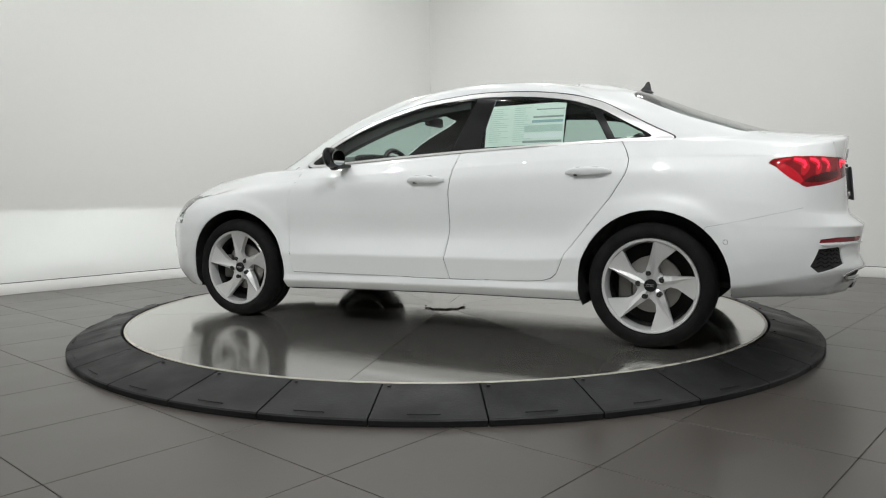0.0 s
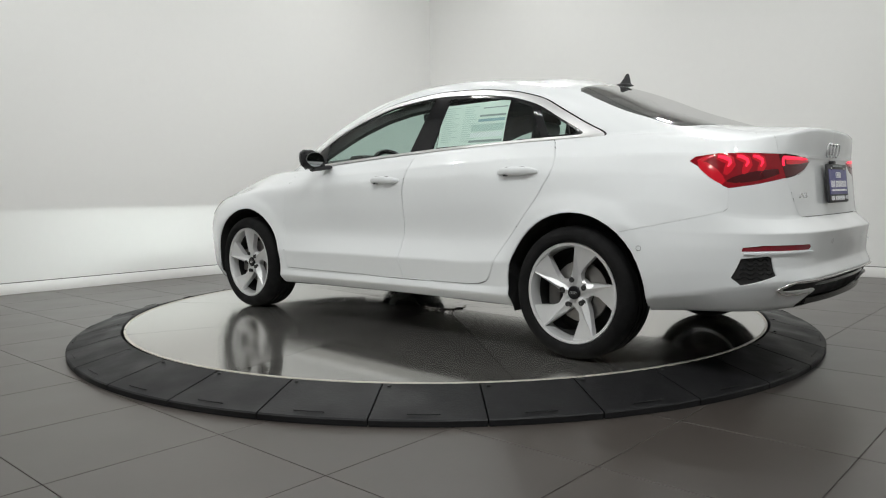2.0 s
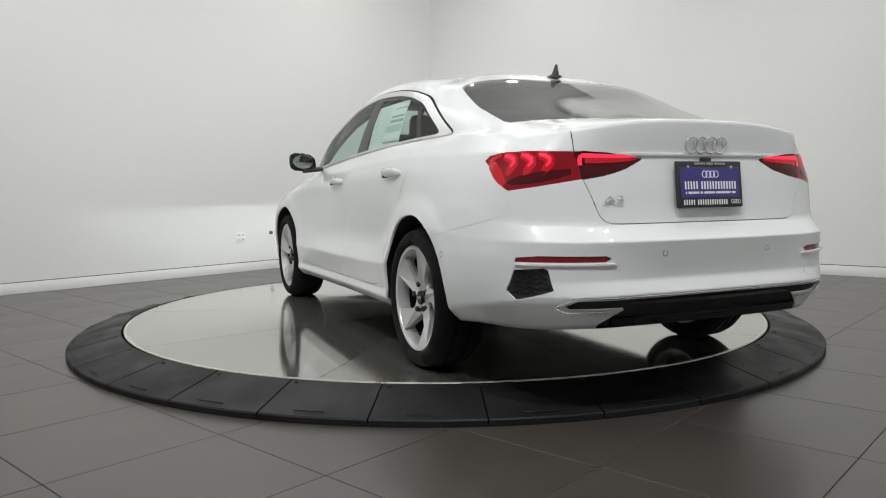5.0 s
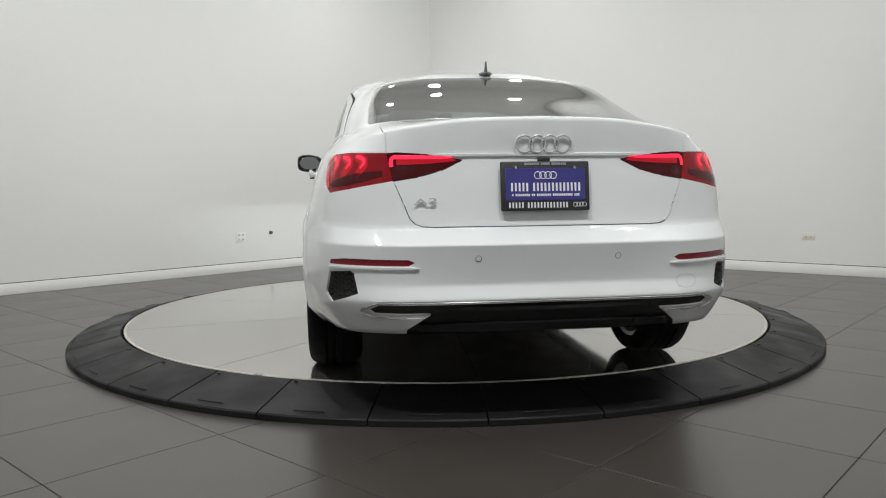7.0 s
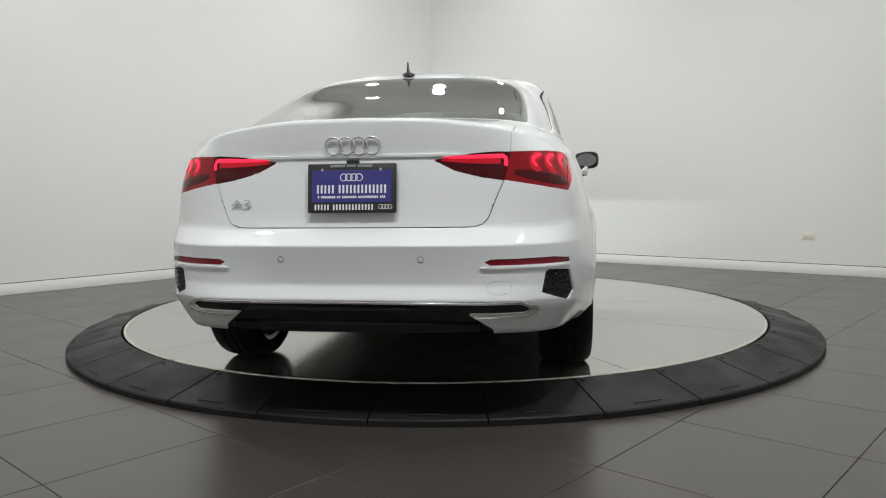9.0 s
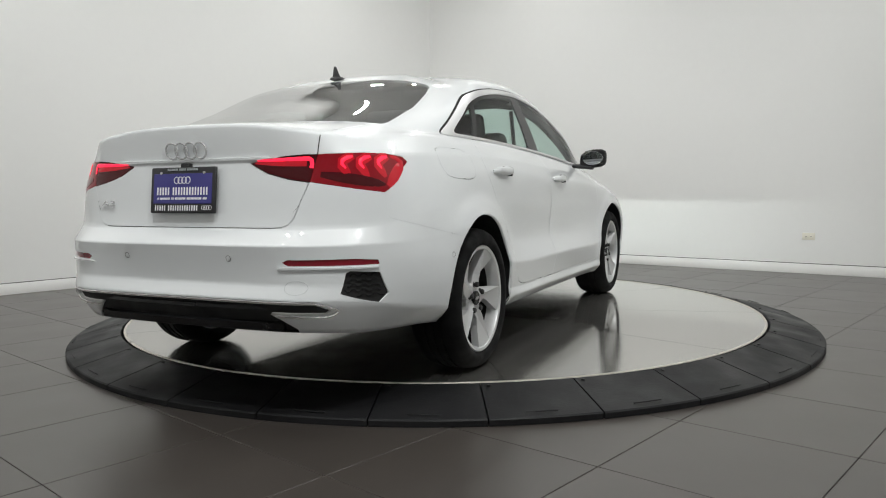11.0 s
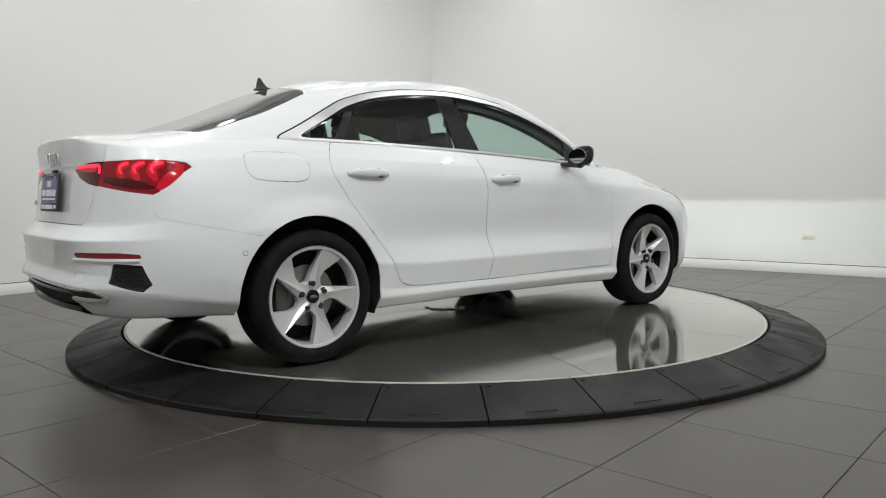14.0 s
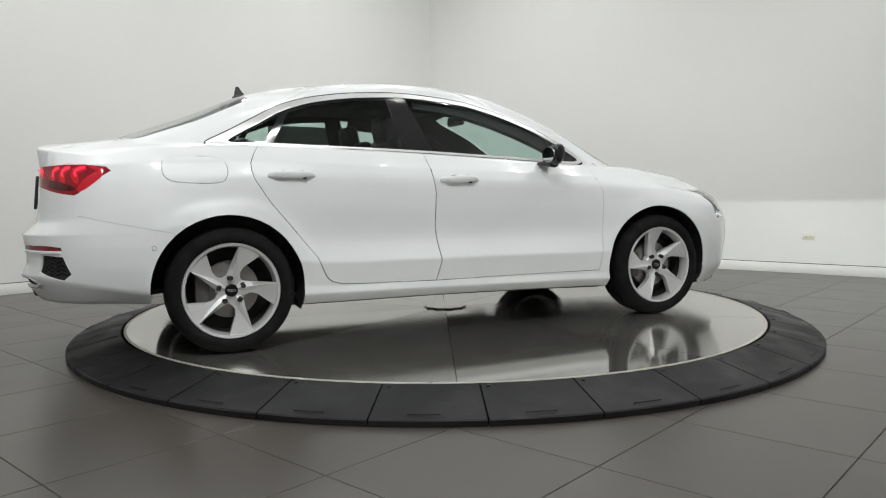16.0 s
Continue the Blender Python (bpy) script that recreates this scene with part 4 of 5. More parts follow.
def blob(sections, n=16):
    """A closed skin through (centre, half-axis a, half-axis b) ellipses."""
    bm = bmesh.new()
    rings = []
    for c, a, b in sections:
        rings.append([bm.verts.new(Vector(c) + Vector(a) * math.cos(2 * math.pi * k / n) + Vector(b) * math.sin(2 * math.pi * k / n)) for k in range(n)])
    for A, B in zip(rings, rings[1:]):
        for k in range(n):
            bm.faces.new((A[k], A[(k + 1) % n], B[(k + 1) % n], B[k]))
    bm.faces.new(rings[0][::-1]), bm.faces.new(rings[-1])
    bmesh.ops.recalc_face_normals(bm, faces=bm.faces[:])
    return bm


def door_handle(x0, x1, z, side, parent):
    """Spindle-shaped grip standing off the door, with a darker strip along its top and a dished cup behind."""
    secs = []
    for i in range(13):
        t = i / 12
        x = x0 + (x1 - x0) * t
        p, n = on_flank(x, z, side, 0.021 if 1 < i < 11 else 0.010 if 0 < i < 12 else 0.001)
        k = math.sin(math.pi * min(1, max(0, 0.04 + 0.92 * t))) ** 0.55
        h, d = 0.003 + 0.019 * k, 0.002 + 0.010 * k
        secs.append((p, n * d, Vector((0, 0, h))))
    fitting("handle", blob(secs), M_PAINT, "white pull handle", parent=parent)
    p, n = on_flank(x0 + (x1 - x0) * 0.24, z - 0.015, side, 0.0)
    fitting("lock_cover", box(.013, .052, .009, p, .002), M_BLACK, "small dark lock cover", parent=parent)
    pts = [on_flank(x0 + (x1 - x0) * t, z + 0.012, side, 0.0285) for t in [0.25 + 0.05 * k for k in range(11)]]
    fitting("grip_strip", strip([p for p, n in pts], [n for p, n in pts], [.002] + [.0062] * 9 + [.002], 0.003), M_BADGE, "grey metal strip", parent=parent)
    cup = [on_flank(x0 + (x1 - x0) * t, z - 0.014, side, 0.0006) for t in [0.2 + 0.06 * k for k in range(11)]]
    fitting("handle_cup", strip([p for p, n in cup], [n for p, n in cup], [.003, .012, .016, .018, .019, .019, .019, .018, .016, .012, .003], 0.0006), M_PAINT, "shallow cup behind the handle")


for s in (1, -1):
    door_handle(.436, .196, .889, s, doors["rear_door", s])
    door_handle(1.367, 1.134, .862, s, doors["front_door", s])


def wing_mirror(side):
    secs = []
    for t, hz, hx, cx, cz in ((0, .012, .02, 1.83, .985), (.04, .045, .038, 1.828, .990), (.2, .062, .047, 1.828, .996), (.5, .068, .048, 1.828, 1.002), (.8, .064, .042, 1.822, 1.004), (.95, .05, .032, 1.815, 1.004), (1.0, .03, .015, 1.81, 1.004)):
        secs.append(((cx, (.845 + .178 * t) * side, cz), (hx * .92, 0, 0.01), (0, 0, hz * .9)))
    m = fitting("wing_mirror", blob(secs, 24), M_GLOSSBLACK, "gloss black wing mirror")
    arm = blob([((1.83, .80 * side, .955), (.045, 0, 0), (0, 0, .014)), ((1.83, .86 * side, .952), (.040, 0, 0), (0, 0, .017)), ((1.825, .93 * side, .95), (.03, 0, 0), (0, 0, .022))], 16)
    fitting("arm", arm, M_BLACK, parent=m)
    g = blob([((1.780, .94 * side, 1.002), (0, .068, 0), (0, 0, .045)), ((1.777, .94 * side, 1.002), (0, .065, 0), (0, 0, .042))], 28)
    fitting("mirror_glass", g, M_MIRROR, "mirror glass", parent=m)


wing_mirror(1), wing_mirror(-1)

# dark lining inside the front roof pillars
for s in (1, -1):
    pts = [on_flank(x, z, s, -0.045) for x, z in ((1.97, 1.040), (1.845, 1.098), (1.705, 1.158), (1.56, 1.212), (1.39, 1.258), (1.22, 1.285), (1.05, 1.296))]
    fitting("pillar_lining", strip([p for p, n in pts], [n for p, n in pts], [.044, .046, .046, .044, .040, .036, .03], 0.02), M_DARK, "black inner pillar lining")

# dark roof lining
fitting("headliner", box(1.04, 1.02, .03, (.92, 0, 1.338), .012), M_DARK, "black roof lining")

# roof aerial: a thin blade on a flat foot
fin = blob([((.275, 0, 1.374), (0, .004, 0), (0, 0, .002)), ((.25, 0, 1.380), (0, .020, 0), (0, 0, .007)), ((.21, 0, 1.382), (0, .029, 0), (0, 0, .011)), ((.17, 0, 1.379), (0, .028, 0), (0, 0, .011)), ((.148, 0, 1.374), (0, .015, 0), (0, 0, .005))], 16)
blade = [(.228, 1.386), (.204, 1.412), (.188, 1.436), (.180, 1.441), (.170, 1.439), (.162, 1.410), (.158, 1.384)]
lf = [fin.verts.new((x, .0045 if z < 1.40 else .0022, z)) for x, z in blade]
rt = [fin.verts.new((x, -.0045 if z < 1.40 else -.0022, z)) for x, z in blade]
fin.faces.new(lf), fin.faces.new(rt[::-1])
for k in range(len(blade) - 1):
    fin.faces.new((lf[k], rt[k], rt[k + 1], lf[k + 1]))
bmesh.ops.recalc_face_normals(fin, faces=fin.faces[:])
fitting("roof_aerial", fin, M_BLACK, "black fin-shaped roof aerial", smooth=50)

# four linked rings on the boot
bm = bmesh.new()
for k in range(4):
    cy = (1.5 - k) * 0.0475
    pts = []
    for i in range(32):
        a = 2 * math.pi * i / 32
        y, z = cy + .0305 * math.cos(a), .969 + .0305 * math.sin(a)
        p, n = on_tail(y, z, 0.008)
        p.x = -0.884 - (z - .969) * 0.16
        pts.append(p)
    tube(pts, 0.0036, 8, True, bm)
fitting("badge", bm, M_BADGE, "four linked chrome rings")


def lettering(name, text, size, m, material, depth, parent=None, label=""):
    cu = bpy.data.curves.new(name, "FONT")
    cu.body, cu.size, cu.extrude, cu.align_x, cu.align_y = text, size, depth, "CENTER", "CENTER"
    tmp = bpy.data.objects.new("tmp", cu)
    scene.collection.objects.link(tmp)
    me = bpy.data.meshes.new_from_object(tmp.evaluated_get(bpy.context.evaluated_depsgraph_get()))
    bpy.data.objects.remove(tmp)
    me.materials.clear()
    me.materials.append(material)
    ob = new(name, me)
    ob.parent = parent or car
    ob.matrix_basis = m if parent else CAR_AT @ m
    if label:
        ob["label"] = label
    return ob


def tail_frame(y, z, off=0.0):
    """Axes for flat things on the tail: u to the viewer's right, v up along the face."""
    p, _ = on_tail(y, z, off)
    a, _ = on_tail(y, z + 0.06)
    b, _ = on_tail(y, z - 0.06)
    v = (a - b).normalized()
    e, _ = on_tail(y + 0.04, z)
    f, _ = on_tail(y - 0.04, z)
    u = (f - e)
    u = (u - v * u.dot(v)).normalized()
    w = u.cross(v)
    m = Matrix.Identity(4)
    for i in range(3):
        m[i][0], m[i][1], m[i][2], m[i][3] = u[i], v[i], w[i], p[i]
    return m


m_badge = tail_frame(.429, .763, 0.009)
lettering("model_badge", "A3", 0.052, m_badge @ Matrix.Diagonal((1.42, .62, 1, 1)), M_BADGE, 0.002, label="raised chrome lettering")

# number plate holder with a dealer's plate: its wording as plain bars
m_pl = tail_frame(0.0, .815, 0.012)
m_pl = Matrix.Translation((-0.012, 0, 0)) @ m_pl
PW, PH = .328, .178
plate = part("plate_holder", box(PW, PH, .012, (0, 0, 0), .006, 3), M_BLACK, car, "black plate frame with a blue dealer plate", m=CAR_AT @ m_pl)
part("dealer_plate", box(PW - .034, PH - .062, .004, (0, .006, .0055), .001, 1), M_PLATEBLUE, plate, "blue dealer plate")


def bars(words, cx, cy, width, height, weight=0.62):
    """Plain upright bars in word-like groups, centred at cx, cy."""
    n = sum(words) + (len(words) - 1) * 0.8
    step = width / n
    bm = bmesh.new()
    x = cx - width / 2
    for w in words:
        for _ in range(w):
            box(step * weight, height, .0012, (x + step / 2, cy, .0082), bm=bm)
            x += step
        x += 0.8 * step
    return bm


tagged(part("print", bars([5, 13], 0, -.004, .262, .030, 0.48), M_WHITEINK, plate, "white printed bars", smooth=0), kind="stuff")
tagged(part("print", bars([1, 8, 2, 8, 11, 3], 0, -.0325, .250, .0085, 0.7), M_WHITEINK, plate, "small white printed bars", smooth=0), kind="stuff")
tagged(part("print", bars([5, 13], -.028, -.069, .222, .020, 0.48), M_WHITEINK, plate, "white printed bars", smooth=0), kind="stuff")
tagged(part("print", bars([8, 5, 8], 0, .079, .155, .0085, 0.7), M_INK, plate, "grey printed bars", smooth=0), kind="stuff")
for cx, cy, r in ((0, .038, .0125), (.125, -.068, .0075)):
    bm = bmesh.new()
    for k in range(4):
        tube([(cx + (k - 1.5) * r * 1.5 + r * math.cos(2 * math.pi * i / 20), cy + r * math.sin(2 * math.pi * i / 20), .0085) for i in range(20)], r * .13, 5, True, bm)
    part("plate_rings", bm, M_WHITEINK, plate)
for sx in (-.108, .108):
    part("screw", lathe([(.0005, .0105), (.005, .0105), (.0065, .008)], 12, "z"), M_CHROME, plate, m=Matrix.Translation((sx, .066, 0)))
fitting("plate_camera", box(.02, .045, .016, (-.882, 0, .912), .004), M_BLACK, "small black camera pod")

# light guides in the tail lamps: bright hooks on wider, dimmer glowing bands, smoked below
for s in (1, -1):
    def guide(name, points, half, thick, material, label, lift=0.0008, tail=False):
        pts = [on_tail(s * a, z, lift) if tail else on_quarter(a, z, s, lift) for a, z in points]
        fitting(name, strip([p for p, n in pts], [n for p, n in pts], half, thick), material, label)

    for u0, wd in ((.048, .010), (-.022, .0095), (-.088, .009)):
        guide("lamp_band", [(u0 + du, z) for du, z in ((.034, .934), (.014, .928), (-.008, .915), (-.010, .898), (.004, .876), (.016, .856))],
              [wd * 1.3, wd * 2.0, wd * 2.1, wd * 2.0, wd * 1.6, wd * .8], 0.0004, M_REDMID, "dimly glowing red band", 0.0004)
        guide("lit_bar", [(u0 + du, z) for du, z in ((.030, .932), (.010, .928), (-.008, .917), (-.010, .905), (.002, .888))],
              [wd * .5, wd * .8, wd * .8, wd * .65, wd * .3], 0.0010, M_REDGLOW, "lit red light bar", 0.0012)
    guide("lamp_guide", [(.092, .934), (.118, .928), (.142, .914), (.136, .898), (.120, .880), (.103, .860), (.086, .840), (.072, .822)],
          [.005, .009, .014, .019, .022, .022, .018, .010], 0.0008, M_REDMID, "glowing red side guide")
    guide("smoked_band", [(.060 - .026 * k, .829 + .0042 * k) for k in range(10)], [.004, .013, .017, .019, .020, .020, .019, .017, .014, .010], 0.0006, M_REDDARK, "smoked lower lamp band", 0.0003)
    guide("lit_bar", [(.548, .890), (.549, .906), (.546, .919)] + [(.538 - .03 * k, .925 - .0006 * k) for k in range(8)],
          [.0075] * 3 + [.0075, .0075, .007, .0065, .006, .005, .004, .002], 0.0010, M_REDGLOW, "lit red light bar", 0.0014, True)
    guide("lamp_band", [(.530 - .03 * k, .908 + .0006 * k) for k in range(8)], [.011, .0125, .012, .011, .010, .008, .006, .003], 0.0004, M_REDMID, "dimly glowing red band", 0.0005, True)
    guide("lamp_bar", [(.520 - .03 * k, .893 + .0012 * k) for k in range(6)], [.0035, .003, .003, .0025, .002, .001], 0.0008, M_REDDARK, "dark rib between the lamp bands", 0.0012, True)

# overhanging edge across the boot lid above the plate
edge_pts = [on_tail(y, .931, 0.0) for y in [-.385 + .035 * k for k in range(23)]]
fitting("lid_edge", strip([p for p, n in edge_pts], [n for p, n in edge_pts], [.001] + [.0055] * 21 + [.001], 0.009), M_PAINT, "overhanging edge", parent=doors["boot_lid"])

# white ledge under each reflector
for s in (1, -1):
    pts = [on_tail(s * (.462 + .026 * k), .5325, 0.0) for k in range(13)]
    fitting("reflector_ledge", strip([p for p, n in pts], [n for p, n in pts], [.001] + [.0045] * 11 + [.002], 0.008), M_PAINT)
# parking sensors
for s in (1, -1):
    for (p, n) in (on_tail(s * .255, .564, 0.0004), on_flank(-.353, .545, s, 0.0004)):
        m = CAR_AT @ Matrix.Translation(p) @ n.to_track_quat("Z", "Y").to_matrix().to_4x4()
        sen = part("parking_sensor", lathe([(.0005, .0012), (.0088, .0012), (.0095, .0006)], 20, "z"), M_PAINT, car, m=m)
        part("seal", lathe([(.0097, .0008), (.0115, .0008)], 20, "z"), M_GAP, sen)
# tow-eye cover
pts = [on_tail(-.53 - .045 * math.cos(a) * (1 if abs(math.cos(a)) < .8 else .95), .462 + .024 * math.sin(a), 0.0006) for a in [2 * math.pi * i / 28 for i in range(29)]]
fitting("tow_cover", strip([p for p, n in pts], [n for p, n in pts], 0.0005, 0.0003), M_INK, "outline of the tow-eye cover")

# honeycomb bars in the side vents
for s in (1, -1):
    for r in range(6):
        z = .412 + .0185 * r
        pts = []
        for k in range(17):
            y = .680 + .112 * k / 16
            if inside(inset_poly(VENT, 0.006), y, z):
                p, n = on_tail(s * y, z + .004 * (1 if k % 4 < 2 else -1), -0.0105)
                pts.append((p, n))
        if len(pts) > 2:
            fitting("vent_bar", strip([p for p, n in pts], [n for p, n in pts], .0026, .005), M_GLOSSBLACK)

# lower valance blades
fitting("valance", strip([Vector((-.935 + .25 * abs(y) ** 2.4, y, .318)) for y in [-.46 + .092 * k for k in range(11)]], [Vector((-1, 0, -.35)).normalized()] * 11, .018, .012), M_GLOSSBLACK, "gloss black valance blade")
fitting("valance", strip([Vector((-.955 + .25 * abs(y) ** 2.4, y, .385)) for y in [-.55 + .11 * k for k in range(11)]], [Vector((-1, 0, .1)).normalized()] * 11, .008, .006), M_GLOSSBLACK, "gloss black strip")

# bright line round the diffuser, hooked back at each end
line = [(y, .4125) for y in [-.06 * k for k in range(11)][::-1]] + [(.06 * k, .4125) for k in range(1, 11)]
pts = [on_tail(y, z, 0.005) for y, z in line]
fitting("bright_line", strip([p for p, n in pts], [n for p, n in pts], .0034, .003), M_BRIGHT, "bright metal line", parent=diffuser)
for s in (1, -1):
    pts = [on_tail(s * y, z, 0.005) for y, z in ((.600, .4125), (.632, .402), (.660, .3885), (.664, .381), (.648, .368), (.620, .3605), (.56, .3595), (.50, .3595), (.445, .3600))]
    fitting("bright_line", strip([p for p, n in pts], [n for p, n in pts], [.0034] * 8 + [.0015], .003), M_BRIGHT, "bright metal line", parent=diffuser)

# mudflap edges at the arches, exhaust silencer, axle beam
fitting("silencer", blob([((-.60, y, .33), (.02 + .13 * k, 0, 0), (0, 0, .02 + .05 * k)) for y, k in ((-.52, 0), (-.48, .8), (-.4, 1), (.3, 1), (.4, .8), (.44, 0))], 20), M_DARK, "dark exhaust silencer under the tail")
fitting("rear_axle", tube([(0, -.66, .30), (0, .66, .30)], .04, 12), M_DARK)
fitting("front_axle", tube([(2.636, -.66, .28), (2.636, .66, .28)], .04, 12), M_DARK)
fitting("engine_tray", box(.9, 1.15, .05, (2.72, 0, .185), .02), M_DARK)


# ---- cabin ----
def seat(x, y, w):
    s_ = fitting("seat", box(.52, w, .16, (x, y, .50), .05, 3), M_SEAT, "black leather seat")
    m = Matrix.Translation((x - .30, y, .82)) @ Matrix.Rotation(radians(-20), 4, "Y")
    b = box(.13, w * .96, .66, (0, 0, 0), .05, 3)
    bmesh.ops.transform(b, matrix=m, verts=b.verts)
    fitting("backrest", b, M_SEAT, parent=s_)
    h = box(.09, .25, .165, (0, 0, 0), .04, 3)
    bmesh.ops.transform(h, matrix=Matrix.Translation((x - .445, y, 1.165)) @ Matrix.Rotation(radians(-12), 4, "Y"), verts=h.verts)
    fitting("headrest", h, M_SEAT, parent=s_)
    for dy in (-.05, .05):
        fitting("headrest_post", tube([(x - .425, y + dy, 1.07), (x - .44, y + dy, 1.13)], .007, 8), M_CHROME, parent=s_)


seat(1.42, .37, .50), seat(1.42, -.37, .50)
bench = fitting("rear_bench", box(.50, 1.26, .17, (.55, 0, .52), .05, 3), M_SEAT, "black leather rear bench")
b = box(.14, 1.26, .62, (0, 0, 0), .05, 3)
bmesh.ops.transform(b, matrix=Matrix.Translation((.20, 0, .80)) @ Matrix.Rotation(radians(-24), 4, "Y"), verts=b.verts)
fitting("backrest", b, M_SEAT, parent=bench)
for y in (-.38, 0, .38):
    h = box(.08, .24, .13 if y else .09, (.05, y, 1.12 if y else 1.09), .035, 3)
    fitting("headrest", h, M_SEAT, parent=bench)
fitting("parcel_shelf", box(.50, 1.12, .03, (-.17, 0, 1.045), .01), M_TRIMGREY)
dash = blob([((2.05 + dx, y, .90 + dz), (.26, 0, 0), (0, 0, .10)) for y, dx, dz in ((-.72, .0, -.01), (-.66, 0, 0), (0, .02, .01), (.36, 0, .035), (.66, 0, 0), (.72, 0, -.01))], 24)
fitting("dashboard", dash, M_TRIMGREY, "dark grey dashboard")
wheel_pts = []
for i in range(32):
    a = 2 * math.pi * i / 32
    wheel_pts.append((1.66 + .08 * math.sin(a), .37 + .185 * math.cos(a), .90 + .165 * math.sin(a)))
sw = fitting("steering_wheel", tube(wheel_pts, .016, 10, True), M_SEAT, "black steering wheel")
fitting("wheel_boss", box(.05, .15, .09, (1.685, .37, .89), .02, 3), M_TRIMGREY, parent=sw)
for y0, z0 in ((.19, .90), (.55, .90), (.37, .74)):
    fitting("spoke", tube([(1.685, .37, .885), (1.66 + (z0 - .9) * .4, y0, z0)], .014, 8), M_TRIMGREY, parent=sw)
fitting("instrument_hood", box(.16, .34, .07, (1.86, .37, 1.005), .03, 3), M_TRIMGREY)
im = fitting("inside_mirror", box(.035, .23, .065, (1.62, 0, 1.27), .016, 3), M_BLACK, "black inside mirror")
fitting("mirror_stem", tube([(1.63, 0, 1.275), (1.66, 0, 1.305)], .016, 10), M_BLACK, parent=im)
fitting("sensor_pod", box(.10, .10, .06, (1.66, 0, 1.305), .02, 3), M_BLACK)
for y in (.36, -.36):
    fitting("sun_visor", box(.16, .38, .015, (1.40, y, 1.335), .006), M_TRIMGREY)
for s in (1, -1):
    fitting("seat_belt", tube([(.98, .66 * s, 1.25), (1.0, .68 * s, .95), (1.05, .66 * s, .55)], .012, 6), M_BLACK)


# ---- sticker inside the left rear window ----
def sheet(x0, x1, z0, z1, off, nx=8, nz=6, slant=0.0):
    bm = bmesh.new()
    g_ = [[bm.verts.new(on_flank(x0 + (x1 - x0) * i / nx, z0 + (z1 - z0) * j / nz + slant * i / nx, 1, off)[0]) for j in range(nz + 1)] for i in range(nx + 1)]
    for i in range(nx):
        for j in range(nz):
            bm.faces.new((g_[i][j], g_[i][j + 1], g_[i + 1][j + 1], g_[i + 1][j]))
    return bm


st = fitting("window_sticker", sheet(.925, .478, 1.040, 1.268, -.005, slant=.008), M_PAPER, "pale printed price sticker inside the window", smooth=0)
bm = bmesh.new()
rows_ = []
for r in range(17):
    rows_.append((.905, .905 - .03 - .09 * random.random(), 1.250 - r * .0115))
    rows_.append((.765, .765 - .04 - .07 * random.random(), 1.250 - r * .0115))
for x0, x1, z in rows_:
    for j in range(1):
        q = [on_flank(x, zz, 1, -.0042)[0] for x, zz in ((x0, z), (x1, z), (x1, z + .003), (x0, z + .003))]
        bm.faces.new([bm.verts.new(v) for v in q])
tagged(fitting("print", bm, M_INKFAINT, "unreadable printed lines", smooth=0, parent=st), kind="stuff")
for (x0, x1, z0, z1, mt) in ((.64, .485, 1.205, 1.245, M_PAPER), (.64, .485, 1.236, 1.242, M_INK), (.655, .487, 1.192, 1.202, M_INK), (.66, .487, 1.165, 1.180, M_INKBLUE), (.70, .487, 1.115, 1.152, M_INKFAINT), (.70, .487, 1.082, 1.108, M_WHITEINK), (.705, .487, 1.056, 1.068, M_INK)):
    fitting("print", sheet(x0, x1, z0, z1, -.0041, 3, 1), mt, "printed block", smooth=0, parent=st)

# ---- headlamps: a lit strip deep in a shaded housing gives the level cut-off ----
for s in (1, -1):
    y0 = .575 * s
    hz = .664
    hb = bmesh.new()
    box(.070, .124, .006, (3.286, y0, hz + .003), bm=hb)
    box(.070, .124, .006, (3.286, y0, hz - .045), bm=hb)
    box(.006, .124, .057, (3.249, y0, hz - .021), bm=hb)
    for k, drop in enumerate((.0056, .0128, .0076, .0160, .0064, .0104, .0144)):
        box(.003, .0171, .040 - drop, (3.276, y0 + (k - 3) * .0171, hz - drop / 2 - .020), bm=hb)
    box(.003, .124, .004, (3.3205, y0, hz + .0009), bm=hb)
    for dy in (-.062, .062):
        box(.070, .003, .051, (3.286, y0 + dy, hz - .0215), bm=hb)
    mod = fitting("headlamp_module", hb, M_DARK, "dark projector housing", smooth=0)
    fitting("lit_strip", box(.003, .10, .0012, (3.2545, y0, hz - .0010)), M_HEADGLOW, "lit white lamp strip", smooth=0, parent=mod)
    rimp = [on_flank(x, z, s, 0.0008) for x, z in ((3.0, .788), (3.03, .765), (3.07, .735), (3.11, .706), (3.16, .674), (3.21, .644))]
    fitting("lamp_rim", strip([p for p, n in rimp], [n for p, n in rimp], .0045, .0015), M_GLOSSBLACK)
    bowl = [f for f in groups["headlamp"] if f.calc_center_median().x < 3.20]
    if bowl:
        car_part("lamp_bowl", [take(skin, bowl, s, lift=-0.016)], M_TRIMGREY, "dark lamp bowl")
    slit = [on_flank(x, z, s, 0.0006) for x, z in ((3.340, .585), (3.352, .545), (3.352, .500), (3.346, .455), (3.335, .415))]
    fitting("front_vent", strip([p for p, n in slit], [n for p, n in slit], [.003, .009, .011, .011, .004], .0015), M_BLACK, "black upright vent slit")
    fitting("side_marker", box(.03, .012, .012, (3.10, .775 * s, .71), .004), M_AMBER, "amber marker")


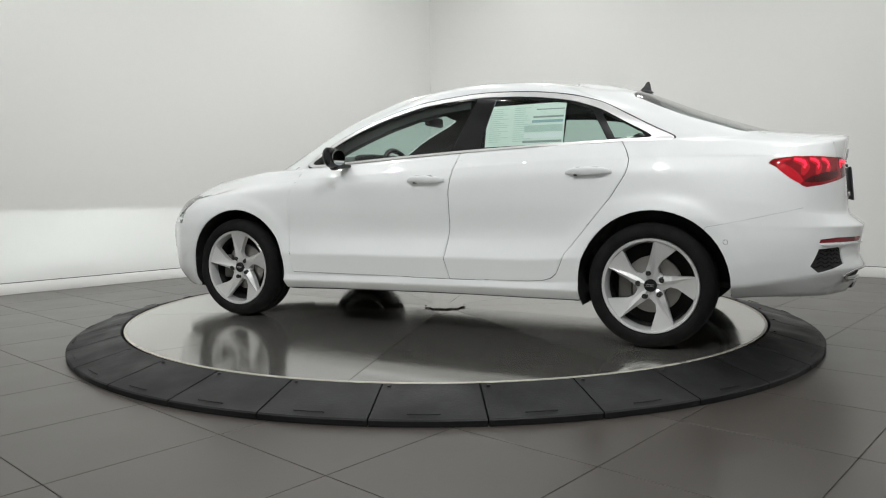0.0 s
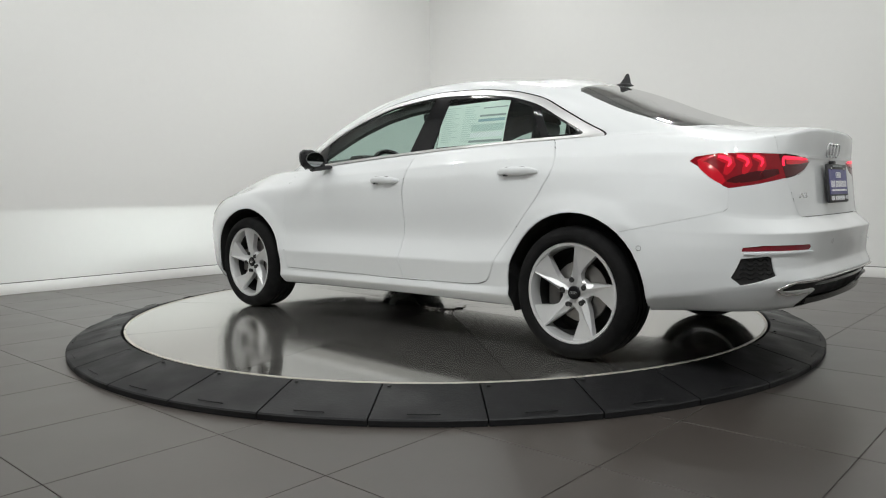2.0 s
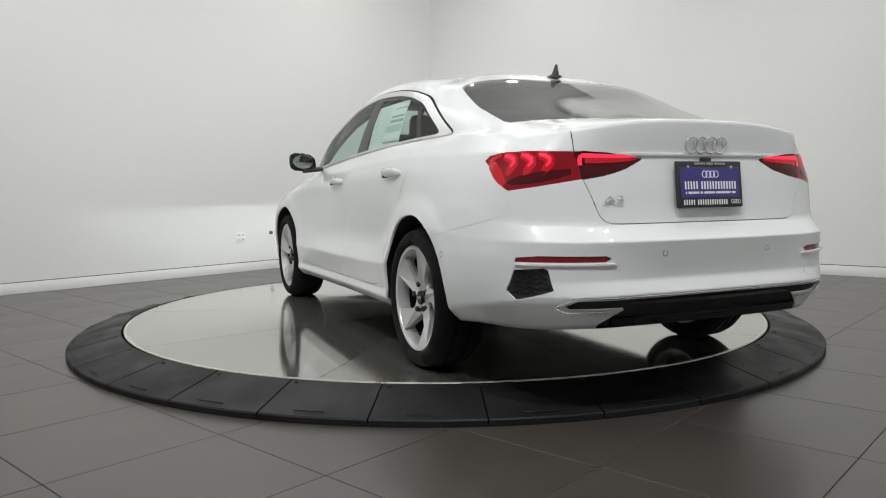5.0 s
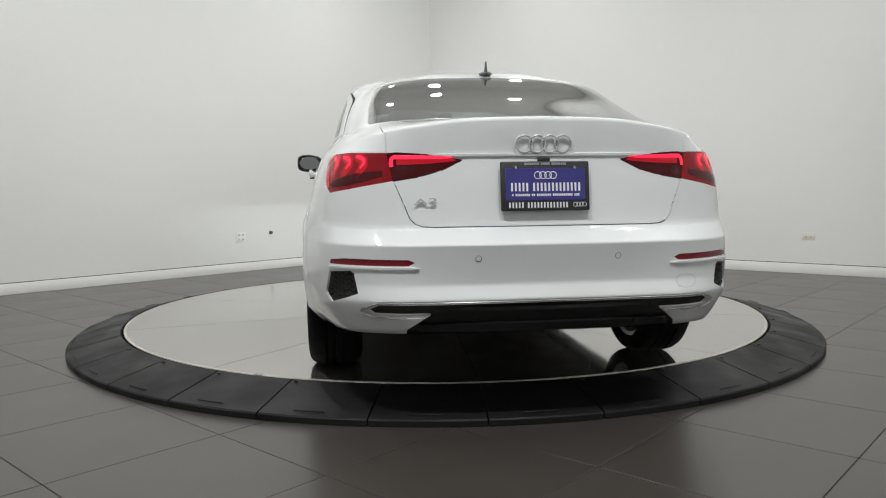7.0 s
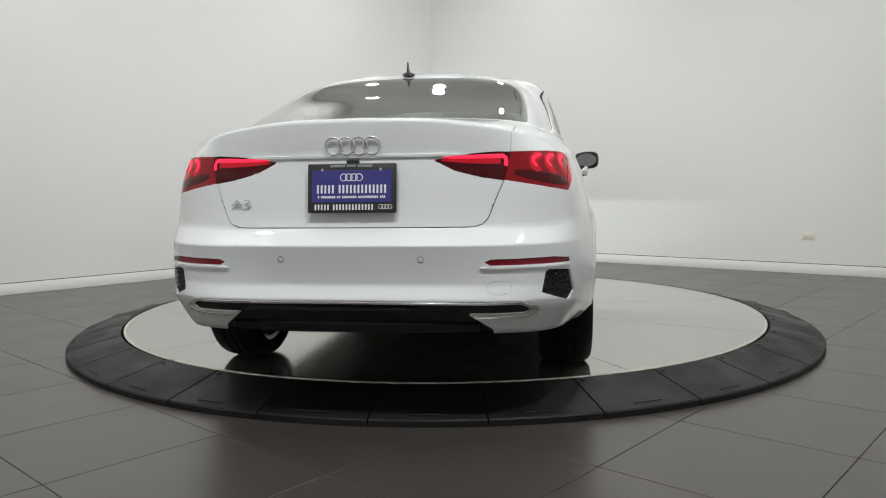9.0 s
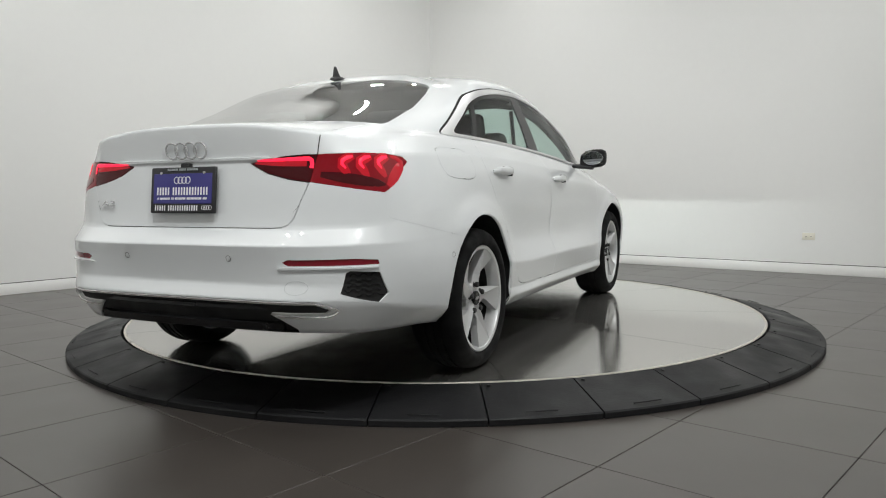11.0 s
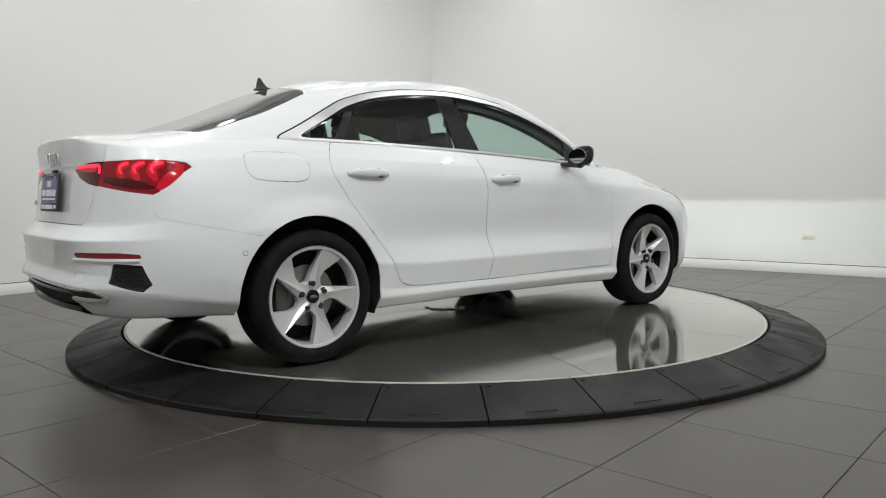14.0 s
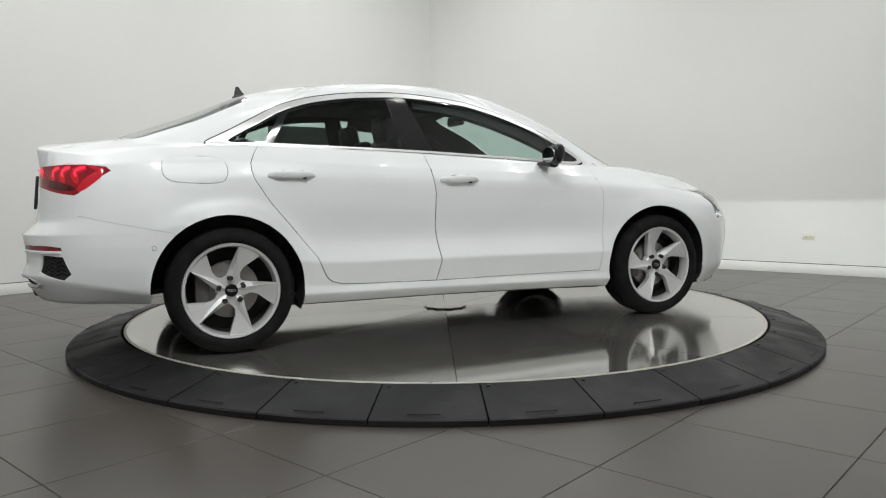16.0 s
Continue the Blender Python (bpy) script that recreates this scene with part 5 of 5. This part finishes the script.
# ---- small things on the walls ----
def outlet(at, along, w, h, material, label, holes):
    th = empty("wall_outlet", label, "outlet", "wall outlets")
    th.matrix_basis = Matrix.Translation(at) @ Matrix.Rotation(math.atan2(along[1], along[0]), 4, "Z")
    part("cover_plate", box(w, .008, h, (0, -.004, 0), .003), material, th)
    for hx, hz in holes:
        part("socket", box(.022, .004, .026, (hx, -.0085, hz), .004), M_OUTLET, th)
        for k in (-.005, .005):
            part("slot", box(.003, .003, .010, (hx + k, -.0105, hz)), M_BOLT, th)


dl = (Vector(CORNER) - Vector(LEFT_END)).normalized()
dr = (Vector(RIGHT_END) - Vector(CORNER)).normalized()
outlet((-2.30, -.87 + (-2.30 + 6.2) * 6.40 / 6.03, .30), dl, .115, .115, M_BASE, "white double power outlet low on the wall", [(x, z) for x in (-.026, .026) for z in (-.026, .026)])
outlet((3.72, 5.53 + (3.72 + .17) * (.36 - 5.53) / 6.57, .29), dr, .12, .072, M_OUTLET, "ivory power outlet low on the white wall", [(-.022, 0), (.022, 0)])
kn = empty("cable_stub", "small dark cable outlet on the white wall", "cable outlet")
kn.matrix_basis = Matrix.Translation((-2.03, -.87 + (-2.03 + 6.2) * 6.40 / 6.03, .335)) @ Matrix.Rotation(math.atan2(dl[1], dl[0]), 4, "Z")
part("plug", box(.035, .03, .03, (0, -.015, 0), .008), M_IRON, kn)
part("collar", lathe([(.012, 0), (.022, -.002), (.022, -.008), (.012, -.010)], 20), M_CHROME, kn)

fitting("front_splitter", strip([Vector((3.16, -.70, .176)), Vector((3.36, -.55, .176)), Vector((3.45, -.3, .176)), Vector((3.48, 0, .176)), Vector((3.45, .3, .176)), Vector((3.36, .55, .176)), Vector((3.16, .70, .176))], [Vector((1, -.6, 0)).normalized(), Vector((1, -.4, 0)).normalized(), Vector((1, 0, 0)), Vector((1, 0, 0)), Vector((1, 0, 0)), Vector((1, .4, 0)).normalized(), Vector((1, .6, 0)).normalized()], .014, .012), M_BLACK, "black front splitter")

# ---- floor: the tiles last ----
def tile_floor():
    floor = part("floor", box(13, 12.6, 0.05, (0.15, -0.2, FLOOR_Z - 0.029)), M_GROUT)
    tagged(floor, "grey porcelain tile floor with dark grout joints", "floor", kind="structure")
    ang, size = radians(48.3), 0.617
    U, V = Vector((math.cos(ang), math.sin(ang), 0)), Vector((math.sin(ang), -math.cos(ang), 0))
    O = Vector((-.845, -2.402, 0))
    me = None
    bmx = box(size - .0034, size - .0034, .012, (0, 0, -.006), 0.0012, 1)
    for i in range(-14, 15):
        for j in range(-14, 15):
            c = O + U * size * (i + .5) + V * size * (j + .5)
            if abs(c.x - .15) / 5.9 + abs(c.y + .2) / 5.75 > 1.12:
                continue
            if math.hypot(c.x, c.y) < 1.6:
                continue
            if me is None:
                ob = part("tile", bmx.copy(), M_TILE, floor, smooth=0)
                me = ob.data
            else:
                ob = new("tile", me)
                ob.parent = floor
            ob.matrix_basis = Matrix.Translation((c.x, c.y, FLOOR_Z)) @ Matrix.Rotation(ang, 4, "Z")


tile_floor()


def motions():
    times = [i * 0.5 for i in range(33)]
    for thing in (car, turntable):
        walk(thing, [(t, pose(0, 0, 0, 0, 0, heading(t))) for t in times])


motions()
